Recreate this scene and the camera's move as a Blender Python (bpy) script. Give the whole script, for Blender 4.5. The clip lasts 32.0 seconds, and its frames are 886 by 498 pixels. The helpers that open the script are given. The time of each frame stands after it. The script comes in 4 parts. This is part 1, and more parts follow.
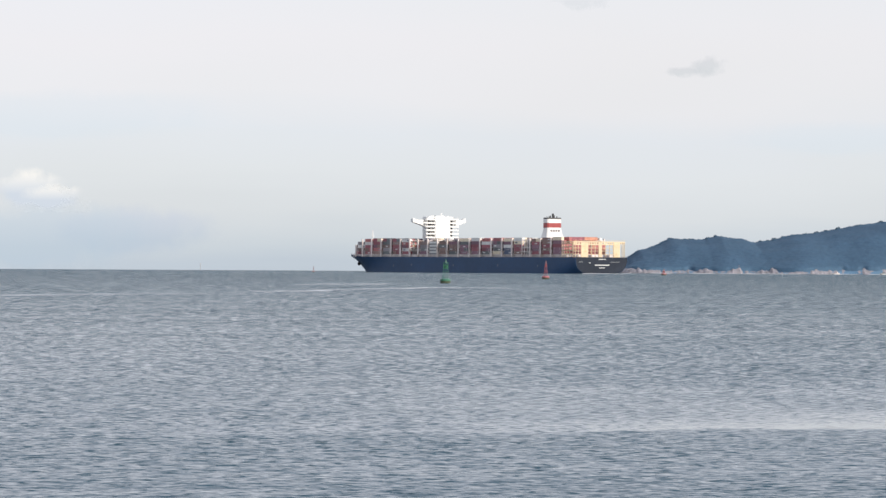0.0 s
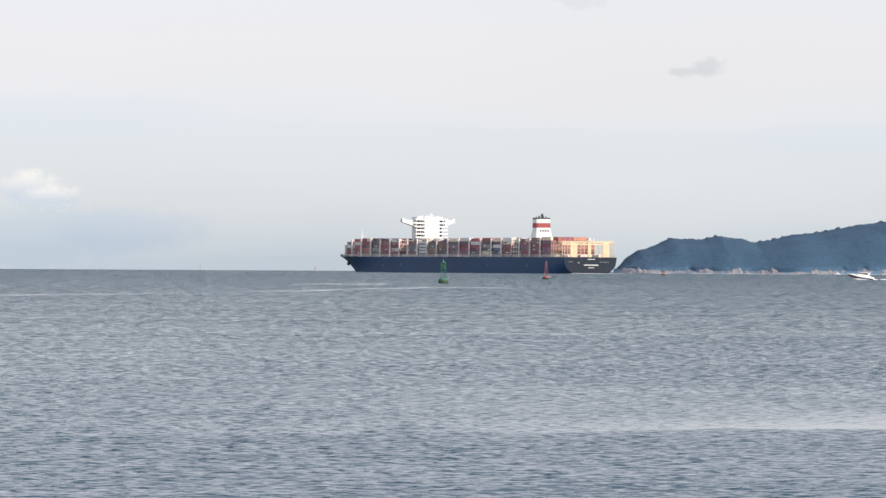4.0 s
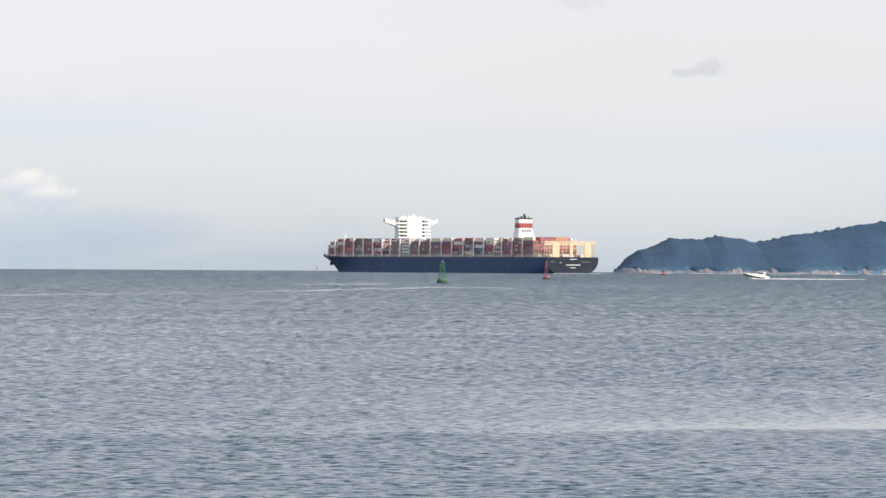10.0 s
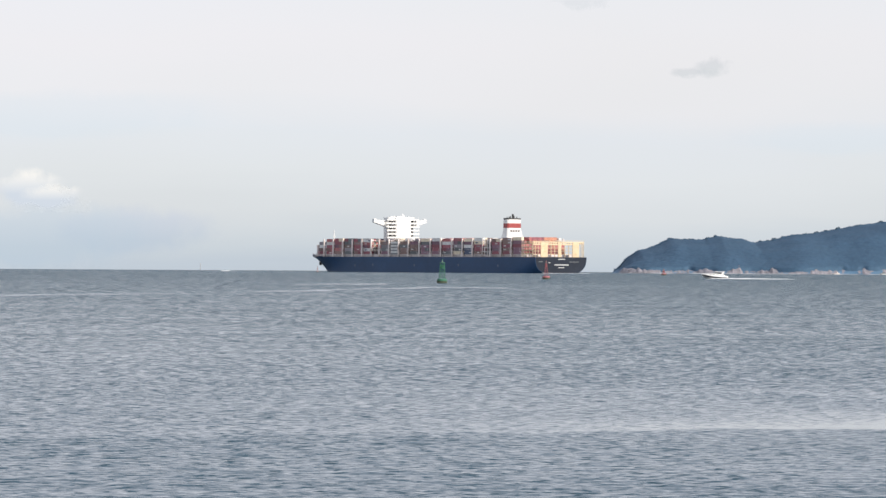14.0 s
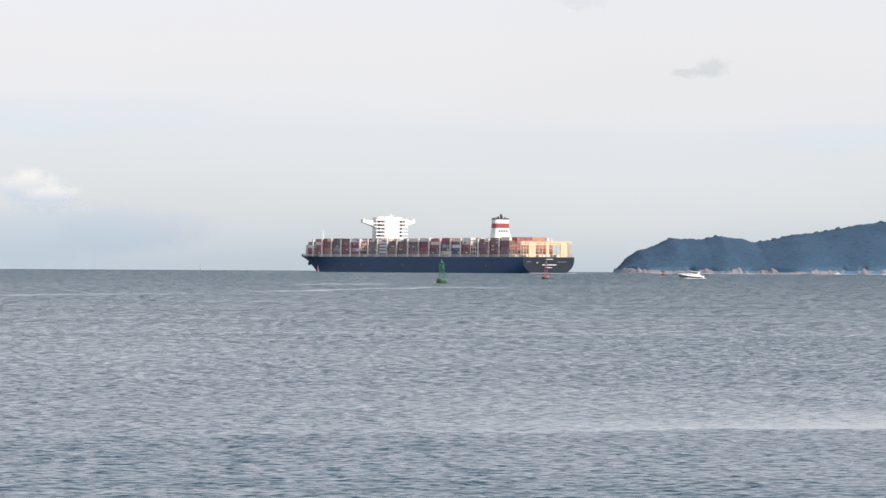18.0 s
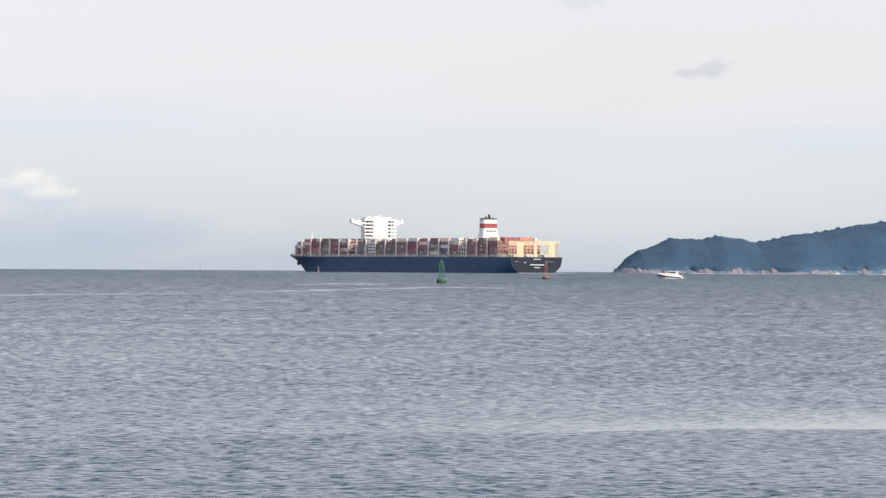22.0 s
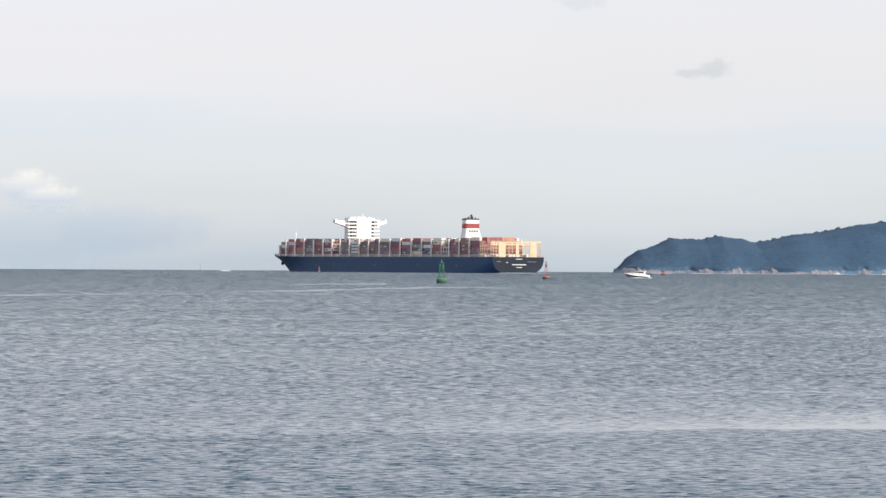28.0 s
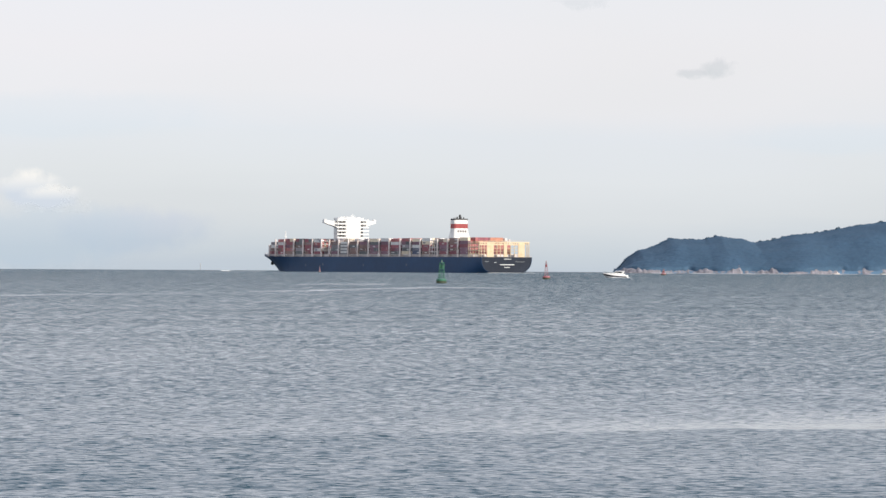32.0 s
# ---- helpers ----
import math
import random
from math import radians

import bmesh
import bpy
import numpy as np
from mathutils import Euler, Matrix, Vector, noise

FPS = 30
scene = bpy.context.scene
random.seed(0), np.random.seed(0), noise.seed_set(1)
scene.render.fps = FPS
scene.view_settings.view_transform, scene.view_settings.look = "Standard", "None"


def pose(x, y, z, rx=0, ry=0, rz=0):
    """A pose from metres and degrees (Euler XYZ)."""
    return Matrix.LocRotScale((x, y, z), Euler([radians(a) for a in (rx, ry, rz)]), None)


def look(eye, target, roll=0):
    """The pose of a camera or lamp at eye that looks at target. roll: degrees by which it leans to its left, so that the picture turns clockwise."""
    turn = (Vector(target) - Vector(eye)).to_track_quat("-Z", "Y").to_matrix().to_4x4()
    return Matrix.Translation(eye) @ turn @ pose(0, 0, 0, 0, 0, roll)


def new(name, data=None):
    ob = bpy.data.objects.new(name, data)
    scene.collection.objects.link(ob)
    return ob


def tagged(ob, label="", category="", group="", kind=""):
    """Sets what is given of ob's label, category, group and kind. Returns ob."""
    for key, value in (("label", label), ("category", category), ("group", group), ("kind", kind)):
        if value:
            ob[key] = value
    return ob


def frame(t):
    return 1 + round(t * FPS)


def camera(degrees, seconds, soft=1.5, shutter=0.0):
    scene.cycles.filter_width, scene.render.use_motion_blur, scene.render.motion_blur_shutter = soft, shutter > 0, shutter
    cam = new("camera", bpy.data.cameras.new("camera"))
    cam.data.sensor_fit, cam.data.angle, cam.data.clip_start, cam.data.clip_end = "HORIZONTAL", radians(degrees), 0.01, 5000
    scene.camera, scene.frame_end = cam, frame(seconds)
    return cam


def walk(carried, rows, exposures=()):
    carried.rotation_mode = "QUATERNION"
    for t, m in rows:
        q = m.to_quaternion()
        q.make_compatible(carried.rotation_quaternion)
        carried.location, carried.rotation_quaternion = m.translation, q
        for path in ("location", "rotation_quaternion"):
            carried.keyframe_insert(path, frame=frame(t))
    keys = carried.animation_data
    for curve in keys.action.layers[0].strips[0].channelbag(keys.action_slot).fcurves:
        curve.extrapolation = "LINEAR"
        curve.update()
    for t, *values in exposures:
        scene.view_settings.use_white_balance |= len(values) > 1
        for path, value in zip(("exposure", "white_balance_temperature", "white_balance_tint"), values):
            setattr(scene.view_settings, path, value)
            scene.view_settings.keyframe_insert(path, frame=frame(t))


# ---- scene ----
cam = camera(11.18, 32.0, soft=1.5)
EYE = (0.0, 0.0, 4.3)
walk(cam, [(0.0, look(EYE, (0.0, 1000.0, 8.37), 0.315)), (32.0, look(EYE, (0.0, 1000.0, 8.37), 0.315))])

# ---- sky and sun ----
SUN_TO = Vector((0.62, -0.68, 0.38)).normalized()
SUN_EL = math.asin(SUN_TO.z)
SUN_AZ = math.atan2(SUN_TO.x, SUN_TO.y)


def node(tree, kind, **values):
    n = tree.nodes.new(kind)
    for key, value in values.items():
        if key in n.inputs:
            n.inputs[key].default_value = value
    return n


def ramp(tree, stops, fac):
    n = tree.nodes.new("ShaderNodeValToRGB")
    e = n.color_ramp.elements
    while len(e) < len(stops):
        e.new(0.5)
    for el, (p, c) in zip(e, stops):
        el.position, el.color = p, (*c, 1) if len(c) == 3 else c
    tree.links.new(fac, n.inputs["Fac"])
    return n


def math_node(tree, op, a, b=0.0, clamp=False):
    n = tree.nodes.new("ShaderNodeMath")
    n.operation, n.use_clamp = op, clamp
    for i, v in enumerate((a, b)):
        if isinstance(v, (int, float)):
            n.inputs[i].default_value = v
        else:
            tree.links.new(v, n.inputs[i])
    return n.outputs[0]


def mapped(tree, source, scale, loc=(0, 0, 0), turn=0.0):
    n = tree.nodes.new("ShaderNodeMapping")
    n.inputs["Scale"].default_value, n.inputs["Location"].default_value = scale, loc
    n.inputs["Rotation"].default_value = (0, 0, turn)
    tree.links.new(source, n.inputs["Vector"])
    return n.outputs[0]


def mix_rgb(tree, fac, a, b, blend="MIX"):
    n = tree.nodes.new("ShaderNodeMixRGB")
    n.blend_type = blend
    for i, v in enumerate((fac, a, b)):
        if isinstance(v, (int, float)):
            n.inputs[i].default_value = v
        elif isinstance(v, tuple):
            n.inputs[i].default_value = (*v, 1)
        else:
            tree.links.new(v, n.inputs[i])
    return n.outputs[0]


def noise_tex(tree, vec, scale, detail=4.0, rough=0.55):
    n = node(tree, "ShaderNodeTexNoise", Scale=scale, Detail=detail, Roughness=rough)
    tree.links.new(vec, n.inputs["Vector"])
    return n.outputs["Fac"]


world = bpy.data.worlds.new("sky")
scene.world = world
world.use_nodes = True
wt = world.node_tree
wt.nodes.clear()
w_out, w_bg = wt.nodes.new("ShaderNodeOutputWorld"), wt.nodes.new("ShaderNodeBackground")
nishita = wt.nodes.new("ShaderNodeTexSky")
nishita.sky_type, nishita.sun_disc = "NISHITA", False
nishita.sun_elevation, nishita.sun_rotation = SUN_EL, SUN_AZ
nishita.air_density, nishita.dust_density = 1.0, 2.0
w_co = wt.nodes.new("ShaderNodeTexCoord").outputs["Generated"]
w_sep = wt.nodes.new("ShaderNodeSeparateXYZ")
wt.links.new(w_co, w_sep.inputs[0])
# a thin high overcast: pale bands that grey towards the sea
band = noise_tex(wt, mapped(wt, w_co, (9.0, 2.0, 75.0), (3.1, 0, 0.7)), 1.0, 4.0, 0.5)
soft_band = noise_tex(wt, mapped(wt, w_co, (16.0, 2.0, 34.0), (0.4, 0, 2.3)), 1.0, 3.0, 0.5)
height = math_node(wt, "MULTIPLY", w_sep.outputs["Z"], 16.0)
height = math_node(wt, "ADD", height, math_node(wt, "MULTIPLY", math_node(wt, "SUBTRACT", band, 0.5), 0.22))
height = math_node(wt, "ADD", height, math_node(wt, "MULTIPLY", math_node(wt, "SUBTRACT", soft_band, 0.5), 0.16))
veil = ramp(wt, [(0.0, (0.558, 0.627, 0.706)), (0.07, (0.620, 0.681, 0.738)), (0.20, (0.720, 0.756, 0.790)), (0.34, (0.768, 0.802, 0.840)), (0.46, (0.777, 0.814, 0.876)),
                 (0.60, (0.834, 0.835, 0.882)), (0.80, (0.854, 0.840, 0.891)), (1.0, (0.834, 0.835, 0.896))], height).outputs[0]
# the overcast thins overhead and lets the blue through
veil = mix_rgb(wt, 1.0, veil, ramp(wt, [(0.065, (1.0, 1.0, 1.0)), (0.30, (0.95, 0.99, 1.03))], w_sep.outputs["Z"]).outputs[0], "MULTIPLY")
clear = mix_rgb(wt, 1.0, nishita.outputs[0], (0.15, 0.15, 0.15), "MULTIPLY")
cover = ramp(wt, [(0.30, (0.80,) * 3), (0.62, (1.0,) * 3)], noise_tex(wt, mapped(wt, w_co, (1.3, 1.3, 4.0)), 1.6, 4.0)).outputs[0]
# blue sky shows between the clouds higher up
open_up = wt.nodes.new("ShaderNodeMapRange")
for key, value in (("From Min", 0.30), ("From Max", 0.85), ("To Min", 1.0), ("To Max", 0.4)):
    open_up.inputs[key].default_value = value
wt.links.new(w_sep.outputs["Z"], open_up.inputs["Value"])
wt.links.new(mix_rgb(wt, math_node(wt, "MULTIPLY", cover, open_up.outputs[0]), clear, veil), w_bg.inputs["Color"])
w_bg.inputs["Strength"].default_value = 1.05
wt.links.new(w_bg.outputs[0], w_out.inputs[0])

sun_data = bpy.data.lights.new("sun", "SUN")
sun_data.energy, sun_data.angle, sun_data.color = 4.0, radians(0.6), (1.0, 0.93, 0.83)
sun = new("sun", sun_data)
sun.matrix_world = look(SUN_TO * 900, (0, 0, 0))

# ---- materials ----


def surface(name, colour, rough=0.5, metal=0.0, vary=0.25, big=0.15, fine=2.5, bump=0.15, per_object=0.0, spec=0.5, second=None):
    """A painted, worn or natural surface: two scales of tone, a stain colour and fine relief."""
    m = bpy.data.materials.new(name)
    m.use_nodes = True
    t = m.node_tree
    bsdf = t.nodes["Principled BSDF"]
    co = t.nodes.new("ShaderNodeTexCoord").outputs["Object"]
    n1 = noise_tex(t, co, big, 5.0, 0.6)
    n2 = noise_tex(t, co, fine, 4.0, 0.65)
    lo, hi = 1.0 - vary, 1.0 + vary
    c = mix_rgb(t, 1.0, colour, ramp(t, [(0.25, (lo,) * 3), (0.75, (hi,) * 3)], n1).outputs[0], "MULTIPLY")
    c = mix_rgb(t, 0.6, c, ramp(t, [(0.3, (lo,) * 3), (0.7, (hi,) * 3)], n2).outputs[0], "MULTIPLY")
    if second:
        c = mix_rgb(t, ramp(t, [(0.52, (0,) * 3), (0.66, (1,) * 3)], noise_tex(t, co, big * 2.2, 6.0, 0.7)).outputs[0], c, second)
    if per_object:
        info = t.nodes.new("ShaderNodeObjectInfo").outputs["Random"]
        c = mix_rgb(t, 1.0, c, ramp(t, [(0.0, (1 - per_object,) * 3), (1.0, (1 + per_object,) * 3)], info).outputs[0], "MULTIPLY")
    t.links.new(c, bsdf.inputs["Base Color"])
    bsdf.inputs["Metallic"].default_value = metal
    bsdf.inputs["Specular IOR Level"].default_value = spec
    t.links.new(math_node(t, "ADD", math_node(t, "MULTIPLY", n2, 0.2), rough - 0.1), bsdf.inputs["Roughness"])
    if bump:
        b = node(t, "ShaderNodeBump", Strength=bump, Distance=0.05)
        t.links.new(n2, b.inputs["Height"])
        t.links.new(b.outputs[0], bsdf.inputs["Normal"])
    return m


# navy is lifted a little to carry aerial haze in the paint
NAVY = surface("navy_hull_paint", (0.025, 0.065, 0.145), 0.42, spec=0.3, vary=0.2, big=0.03, fine=0.4, second=(0.027, 0.066, 0.145))
EMBLEM = surface("dull_grey_paint", (0.15, 0.135, 0.135), 0.5, vary=0.15)
HULL_MARK = surface("chalky_blue_paint", (0.10, 0.13, 0.18), 0.6, vary=0.2, big=0.4)
WHITE = surface("white_ship_paint", (0.74, 0.735, 0.72), 0.4, vary=0.06, big=0.1, fine=0.8)
CREAM = surface("cream_steel_paint", (0.68, 0.55, 0.375), 0.5, vary=0.12, big=0.1, fine=0.9, second=(0.66, 0.46, 0.27))
POST = surface("weathered_white_steel", (0.78, 0.70, 0.67), 0.5, vary=0.18, big=0.1, fine=0.9, second=(0.45, 0.33, 0.26))
RED_BAND = surface("red_funnel_paint", (0.32, 0.06, 0.06), 0.4, vary=0.1, big=0.2)
# near-black, also lifted slightly for haze
TRANSOM = surface("near_black_transom_paint", (0.022, 0.028, 0.042), 0.6, vary=0.2, big=0.1, fine=0.8, spec=0.2)
BLACK = surface("sooty_black_paint", (0.025, 0.025, 0.028), 0.6, vary=0.25, big=0.3)
DARK_GLASS = surface("dark_window_glass", (0.02, 0.025, 0.03), 0.12, vary=0.1, bump=0.0)
STEEL = surface("grey_steel", (0.30, 0.31, 0.32), 0.45, metal=0.4, vary=0.2)
# maroon and rust reds are lightened towards distance haze
BOX_PAINTS = [surface("maroon_container_paint", (0.33, 0.112, 0.135), 0.55, vary=0.16, big=0.15, fine=1.2, per_object=0.25),
              surface("rust_red_container_paint", (0.47, 0.165, 0.165), 0.55, vary=0.16, big=0.15, fine=1.2, per_object=0.2),
              surface("brown_container_paint", (0.28, 0.185, 0.165), 0.6, vary=0.16, big=0.15, fine=1.2, per_object=0.25),
              surface("slate_blue_container_paint", (0.10, 0.125, 0.195), 0.55, vary=0.16, big=0.15, fine=1.2, per_object=0.25),
              surface("grey_container_paint", (0.29, 0.26, 0.275), 0.55, vary=0.16, big=0.15, fine=1.2, per_object=0.22),
              surface("white_container_paint", (0.72, 0.7, 0.68), 0.5, vary=0.16, big=0.15, fine=1.2, per_object=0.1),
              surface("ochre_container_paint", (0.52, 0.24, 0.165), 0.55, vary=0.16, big=0.15, fine=1.2, per_object=0.15),
              surface("grey_green_container_paint", (0.165, 0.175, 0.18), 0.55, vary=0.16, big=0.15, fine=1.2, per_object=0.22),
              surface("plum_container_paint", (0.25, 0.14, 0.18), 0.55, vary=0.16, big=0.15, fine=1.2, per_object=0.2),
              surface("cream_container_paint", (0.78, 0.66, 0.5), 0.5, vary=0.16, big=0.15, fine=1.2, per_object=0.1)]
# buoy green and red are muted so the colour itself holds some haze
BUOY_GREEN = surface("muted_green_buoy_paint", (0.034, 0.155, 0.095), 0.55, vary=0.3, big=0.8, fine=6.0, second=(0.02, 0.07, 0.045))
BUOY_RED = surface("muted_red_buoy_paint", (0.30, 0.085, 0.10), 0.55, vary=0.3, big=0.8, fine=6.0, second=(0.36, 0.17, 0.17))
# paler and greyer red for the far buoy
BUOY_PALE = surface("pale_red_buoy_paint", (0.36, 0.22, 0.23), 0.6, vary=0.2, big=0.8, fine=6.0)
LAMP_GLASS = surface("dull_lantern_glass", (0.10, 0.14, 0.12), 0.3, vary=0.1, bump=0.0)
WEED = surface("weedy_waterline", (0.045, 0.055, 0.03), 0.8, vary=0.3, big=1.0, fine=8.0)
GELCOAT = surface("white_gelcoat", (0.82, 0.82, 0.80), 0.25, vary=0.04, big=0.3, fine=3.0, bump=0.0)
STRIPE = surface("black_hull_stripe", (0.02, 0.02, 0.03), 0.25, vary=0.1, bump=0.0)
FOAM = surface("sea_foam", (0.85, 0.87, 0.88), 0.9, vary=0.12, big=0.5, fine=3.0, bump=0.6)
# the blue-grey second tone puts distance haze into the granite's colour
ROCK = surface("pale_granite", (0.215, 0.20, 0.215), 0.85, vary=0.4, big=0.30, fine=1.6, bump=0.6, per_object=0.3, second=(0.11, 0.14, 0.19))
# ground under the trees, with the blue of distance haze in its colour
SOIL = surface("haze_blue_slope_ground", (0.098, 0.185, 0.28), 0.9, vary=0.3, big=0.03, fine=0.2)
BARK = surface("grey_brown_bark", (0.13, 0.11, 0.09), 0.9, vary=0.3, big=0.5)


def leaf_material(name, low, high):
    m = bpy.data.materials.new(name)
    m.use_nodes = True
    t = m.node_tree
    bsdf = t.nodes["Principled BSDF"]
    island = t.nodes.new("ShaderNodeNewGeometry").outputs["Random Per Island"]
    co = t.nodes.new("ShaderNodeTexCoord").outputs["Object"]
    c = mix_rgb(t, island, low, high)
    c = mix_rgb(t, 1.0, c, ramp(t, [(0.3, (0.93,) * 3), (0.7, (1.07,) * 3)], noise_tex(t, mapped(t, co, (1.0, 0.3, 1.0)), 0.05, 4.0)).outputs[0], "MULTIPLY")
    c = mix_rgb(t, 1.0, c, ramp(t, [(0.3, (0.92,) * 3), (0.7, (1.08,) * 3)], noise_tex(t, mapped(t, co, (1.0, 0.22, 1.0)), 0.3, 3.0)).outputs[0], "MULTIPLY")
    t.links.new(c, bsdf.inputs["Base Color"])
    bsdf.inputs["Roughness"].default_value = 0.75
    relief = node(t, "ShaderNodeBump", Strength=0.08, Distance=1.0)
    t.links.new(noise_tex(t, mapped(t, co, (1.0, 0.3, 1.0)), 0.55, 4.0, 0.6), relief.inputs["Height"])
    t.links.new(relief.outputs[0], bsdf.inputs["Normal"])
    thin = t.nodes.new("ShaderNodeBsdfTranslucent")
    t.links.new(c, thin.inputs["Color"])
    both = t.nodes.new("ShaderNodeMixShader")
    both.inputs[0].default_value = 0.5
    t.links.new(bsdf.outputs[0], both.inputs[1])
    t.links.new(thin.outputs[0], both.inputs[2])
    t.links.new(both.outputs[0], t.nodes["Material Output"].inputs[0])
    return m


# leaf colour is tinted blue to stand for the haze before the headland
LEAF = leaf_material("haze_blue_foliage", (0.101, 0.197, 0.308), (0.109, 0.207, 0.320))


def water_material():
    m = bpy.data.materials.new("grey_green_sea_water")
    m.use_nodes = True
    t = m.node_tree
    bsdf = t.nodes["Principled BSDF"]
    co = t.nodes.new("ShaderNodeTexCoord").outputs["Object"]
    place = t.nodes.new("ShaderNodeNewGeometry").outputs["Position"]

    def vec(op, a, b):
        n = t.nodes.new("ShaderNodeVectorMath")
        n.operation = op
        for i, v in enumerate((a, b)):
            if isinstance(v, tuple):
                n.inputs[i].default_value = v
            elif v is not None:
                t.links.new(v, n.inputs[i])
        return n.outputs[0]

    def scaled(v, f):
        n = t.nodes.new("ShaderNodeVectorMath")
        n.operation = "SCALE"
        t.links.new(v, n.inputs[0])
        if isinstance(f, float):
            n.inputs["Scale"].default_value = f
        else:
            t.links.new(f, n.inputs["Scale"])
        return n.outputs[0]

    axes = t.nodes.new("ShaderNodeSeparateXYZ")
    t.links.new(place, axes.inputs[0])
    # wavelets of several sizes, from fine ripples to long low swell, summed; stretched in depth and faded in by
    # distance to fit the camera's view
    total, sideways = None, None
    for sx, sy, amount, crested, loc, fade_in in WAVELETS:
        n = node(t, "ShaderNodeTexNoise", Scale=1.0, Detail=2.0, Roughness=0.55)
        t.links.new(mapped(t, co, (sx, sy, 1.0), loc, 0.4 + sx), n.inputs["Vector"])
        rise = math_node(t, "SUBTRACT", n.outputs["Fac"], 0.5)
        if crested:
            # sparse short steep faces on flatter water, with a few flat streaks
            steep = math_node(t, "DIVIDE", math_node(t, "SUBTRACT", rise, 0.06), 0.09, True)
            flat = math_node(t, "DIVIDE", math_node(t, "ADD", rise, 0.06), -0.12, True)
            rise = math_node(t, "SUBTRACT", steep, math_node(t, "MULTIPLY", flat, 0.85))
        rise = math_node(t, "MULTIPLY", rise, float(amount))
        if fade_in:
            rise = math_node(t, "MULTIPLY", rise, math_node(t, "DIVIDE", math_node(t, "SUBTRACT", axes.outputs["Y"], fade_in * 0.5), fade_in * 0.5, True))
        total = math_node(t, "ADD", total, rise) if total else rise
        if sx in (2.1, 1.4):
            half = vec("MULTIPLY", vec("SUBTRACT", n.outputs["Color"], (0.5, 0.5, 0.5)), (0.25, 0.0, 0.0))
            sideways = vec("ADD", sideways, half) if sideways else half
    # smooth wind slicks lying along the shore
    ragged = math_node(t, "SUBTRACT", noise_tex(t, mapped(t, place, (0.10, 0.10, 1.0)), 1.0, 4.0, 0.6), 0.5)
    broad = math_node(t, "SUBTRACT", noise_tex(t, mapped(t, place, (0.045, 0.012, 1.0)), 1.0, 5.0, 0.65), 0.5)
    calm = None
    for far, half, left, right, strength, slant in SLICKS:
        mid, reach = (left + right) / 2, (right - left) / 2
        line = math_node(t, "ADD", math_node(t, "MULTIPLY", math_node(t, "SUBTRACT", axes.outputs["X"], mid), slant), float(far))
        off = math_node(t, "ADD", math_node(t, "SUBTRACT", axes.outputs["Y"], line), math_node(t, "MULTIPLY", broad if far > 400 else ragged, half * (8.0 if far > 400 else 3.2)))
        near = math_node(t, "SUBTRACT", 1.0, math_node(t, "DIVIDE", math_node(t, "ABSOLUTE", off), float(half)), True)
        along = math_node(t, "SUBTRACT", 1.0, math_node(t, "DIVIDE", math_node(t, "ABSOLUTE", math_node(t, "SUBTRACT", axes.outputs["X"], mid)), reach), True)
        amount = math_node(t, "MULTIPLY", math_node(t, "MULTIPLY", near, 1.6, True), math_node(t, "MULTIPLY", along, 4.0, True))
        left_over = math_node(t, "SUBTRACT", 1.0, math_node(t, "MULTIPLY", amount, 0.9 * strength))
        calm = math_node(t, "MULTIPLY", calm, left_over) if calm else left_over
    # a slick with a sharp inshore edge, fading away from the shore
    wander = math_node(t, "SUBTRACT", noise_tex(t, mapped(t, place, (0.22, 0.05, 1.0)), 1.0, 4.0, 0.6), 0.5)
    edge = math_node(t, "ADD", math_node(t, "SUBTRACT", axes.outputs["Y"], math_node(t, "ADD", math_node(t, "MULTIPLY", axes.outputs["X"], 0.42), 117.2)), math_node(t, "MULTIPLY", wander, 8.0))
    beyond = math_node(t, "MAXIMUM", edge, 0.0)
    # it broadens towards the headland side
    drop = math_node(t, "MULTIPLY", math_node(t, "MAXIMUM", math_node(t, "MINIMUM", math_node(t, "SUBTRACT", 0.15, math_node(t, "MULTIPLY", axes.outputs["X"], 0.008)), 0.17), 0.06), -1.0)
    fade = math_node(t, "ADD", math_node(t, "MULTIPLY", math_node(t, "POWER", math.e, math_node(t, "MULTIPLY", beyond, drop)), 0.60),
                     math_node(t, "MULTIPLY", math_node(t, "POWER", math.e, math_node(t, "MULTIPLY", beyond, -0.035)), 0.39))
    broken = ramp(t, [(0.34, (0.3,) * 3), (0.52, (1.0,) * 3)], noise_tex(t, mapped(t, place, (0.13, 0.06, 1.0), (5, 2, 0)), 1.0, 3.0, 0.5)).outputs[0]
    front = math_node(t, "MULTIPLY", math_node(t, "MULTIPLY", math_node(t, "DIVIDE", edge, 1.0, True), fade), broken)
    front = math_node(t, "MULTIPLY", front, math_node(t, "ADD", 0.66, math_node(t, "DIVIDE", axes.outputs["X"], 22.0)), True)
    calm = math_node(t, "MULTIPLY", calm, math_node(t, "SUBTRACT", 1.0, front))
    # faces tilt less close in and more far out, fitted to the tones in the camera's view
    off_shore = math_node(t, "DIVIDE", math_node(t, "LOGARITHM", math_node(t, "DIVIDE", math_node(t, "MAXIMUM", axes.outputs["Y"], 80.0), 100.0), math.e), 3.0, True)
    base_tilt = math_node(t, "ADD", math_node(t, "MULTIPLY", math_node(t, "POWER", off_shore, 1.6), BASE_TILT[1] - BASE_TILT[0]), BASE_TILT[0])
    gust = ramp(t, [(0.3, (0.66,) * 3), (0.7, (1.42,) * 3)], noise_tex(t, mapped(t, place, (0.016, 0.055, 1.0), (2, 4, 0)), 1.0, 4.0, 0.55)).outputs[0]
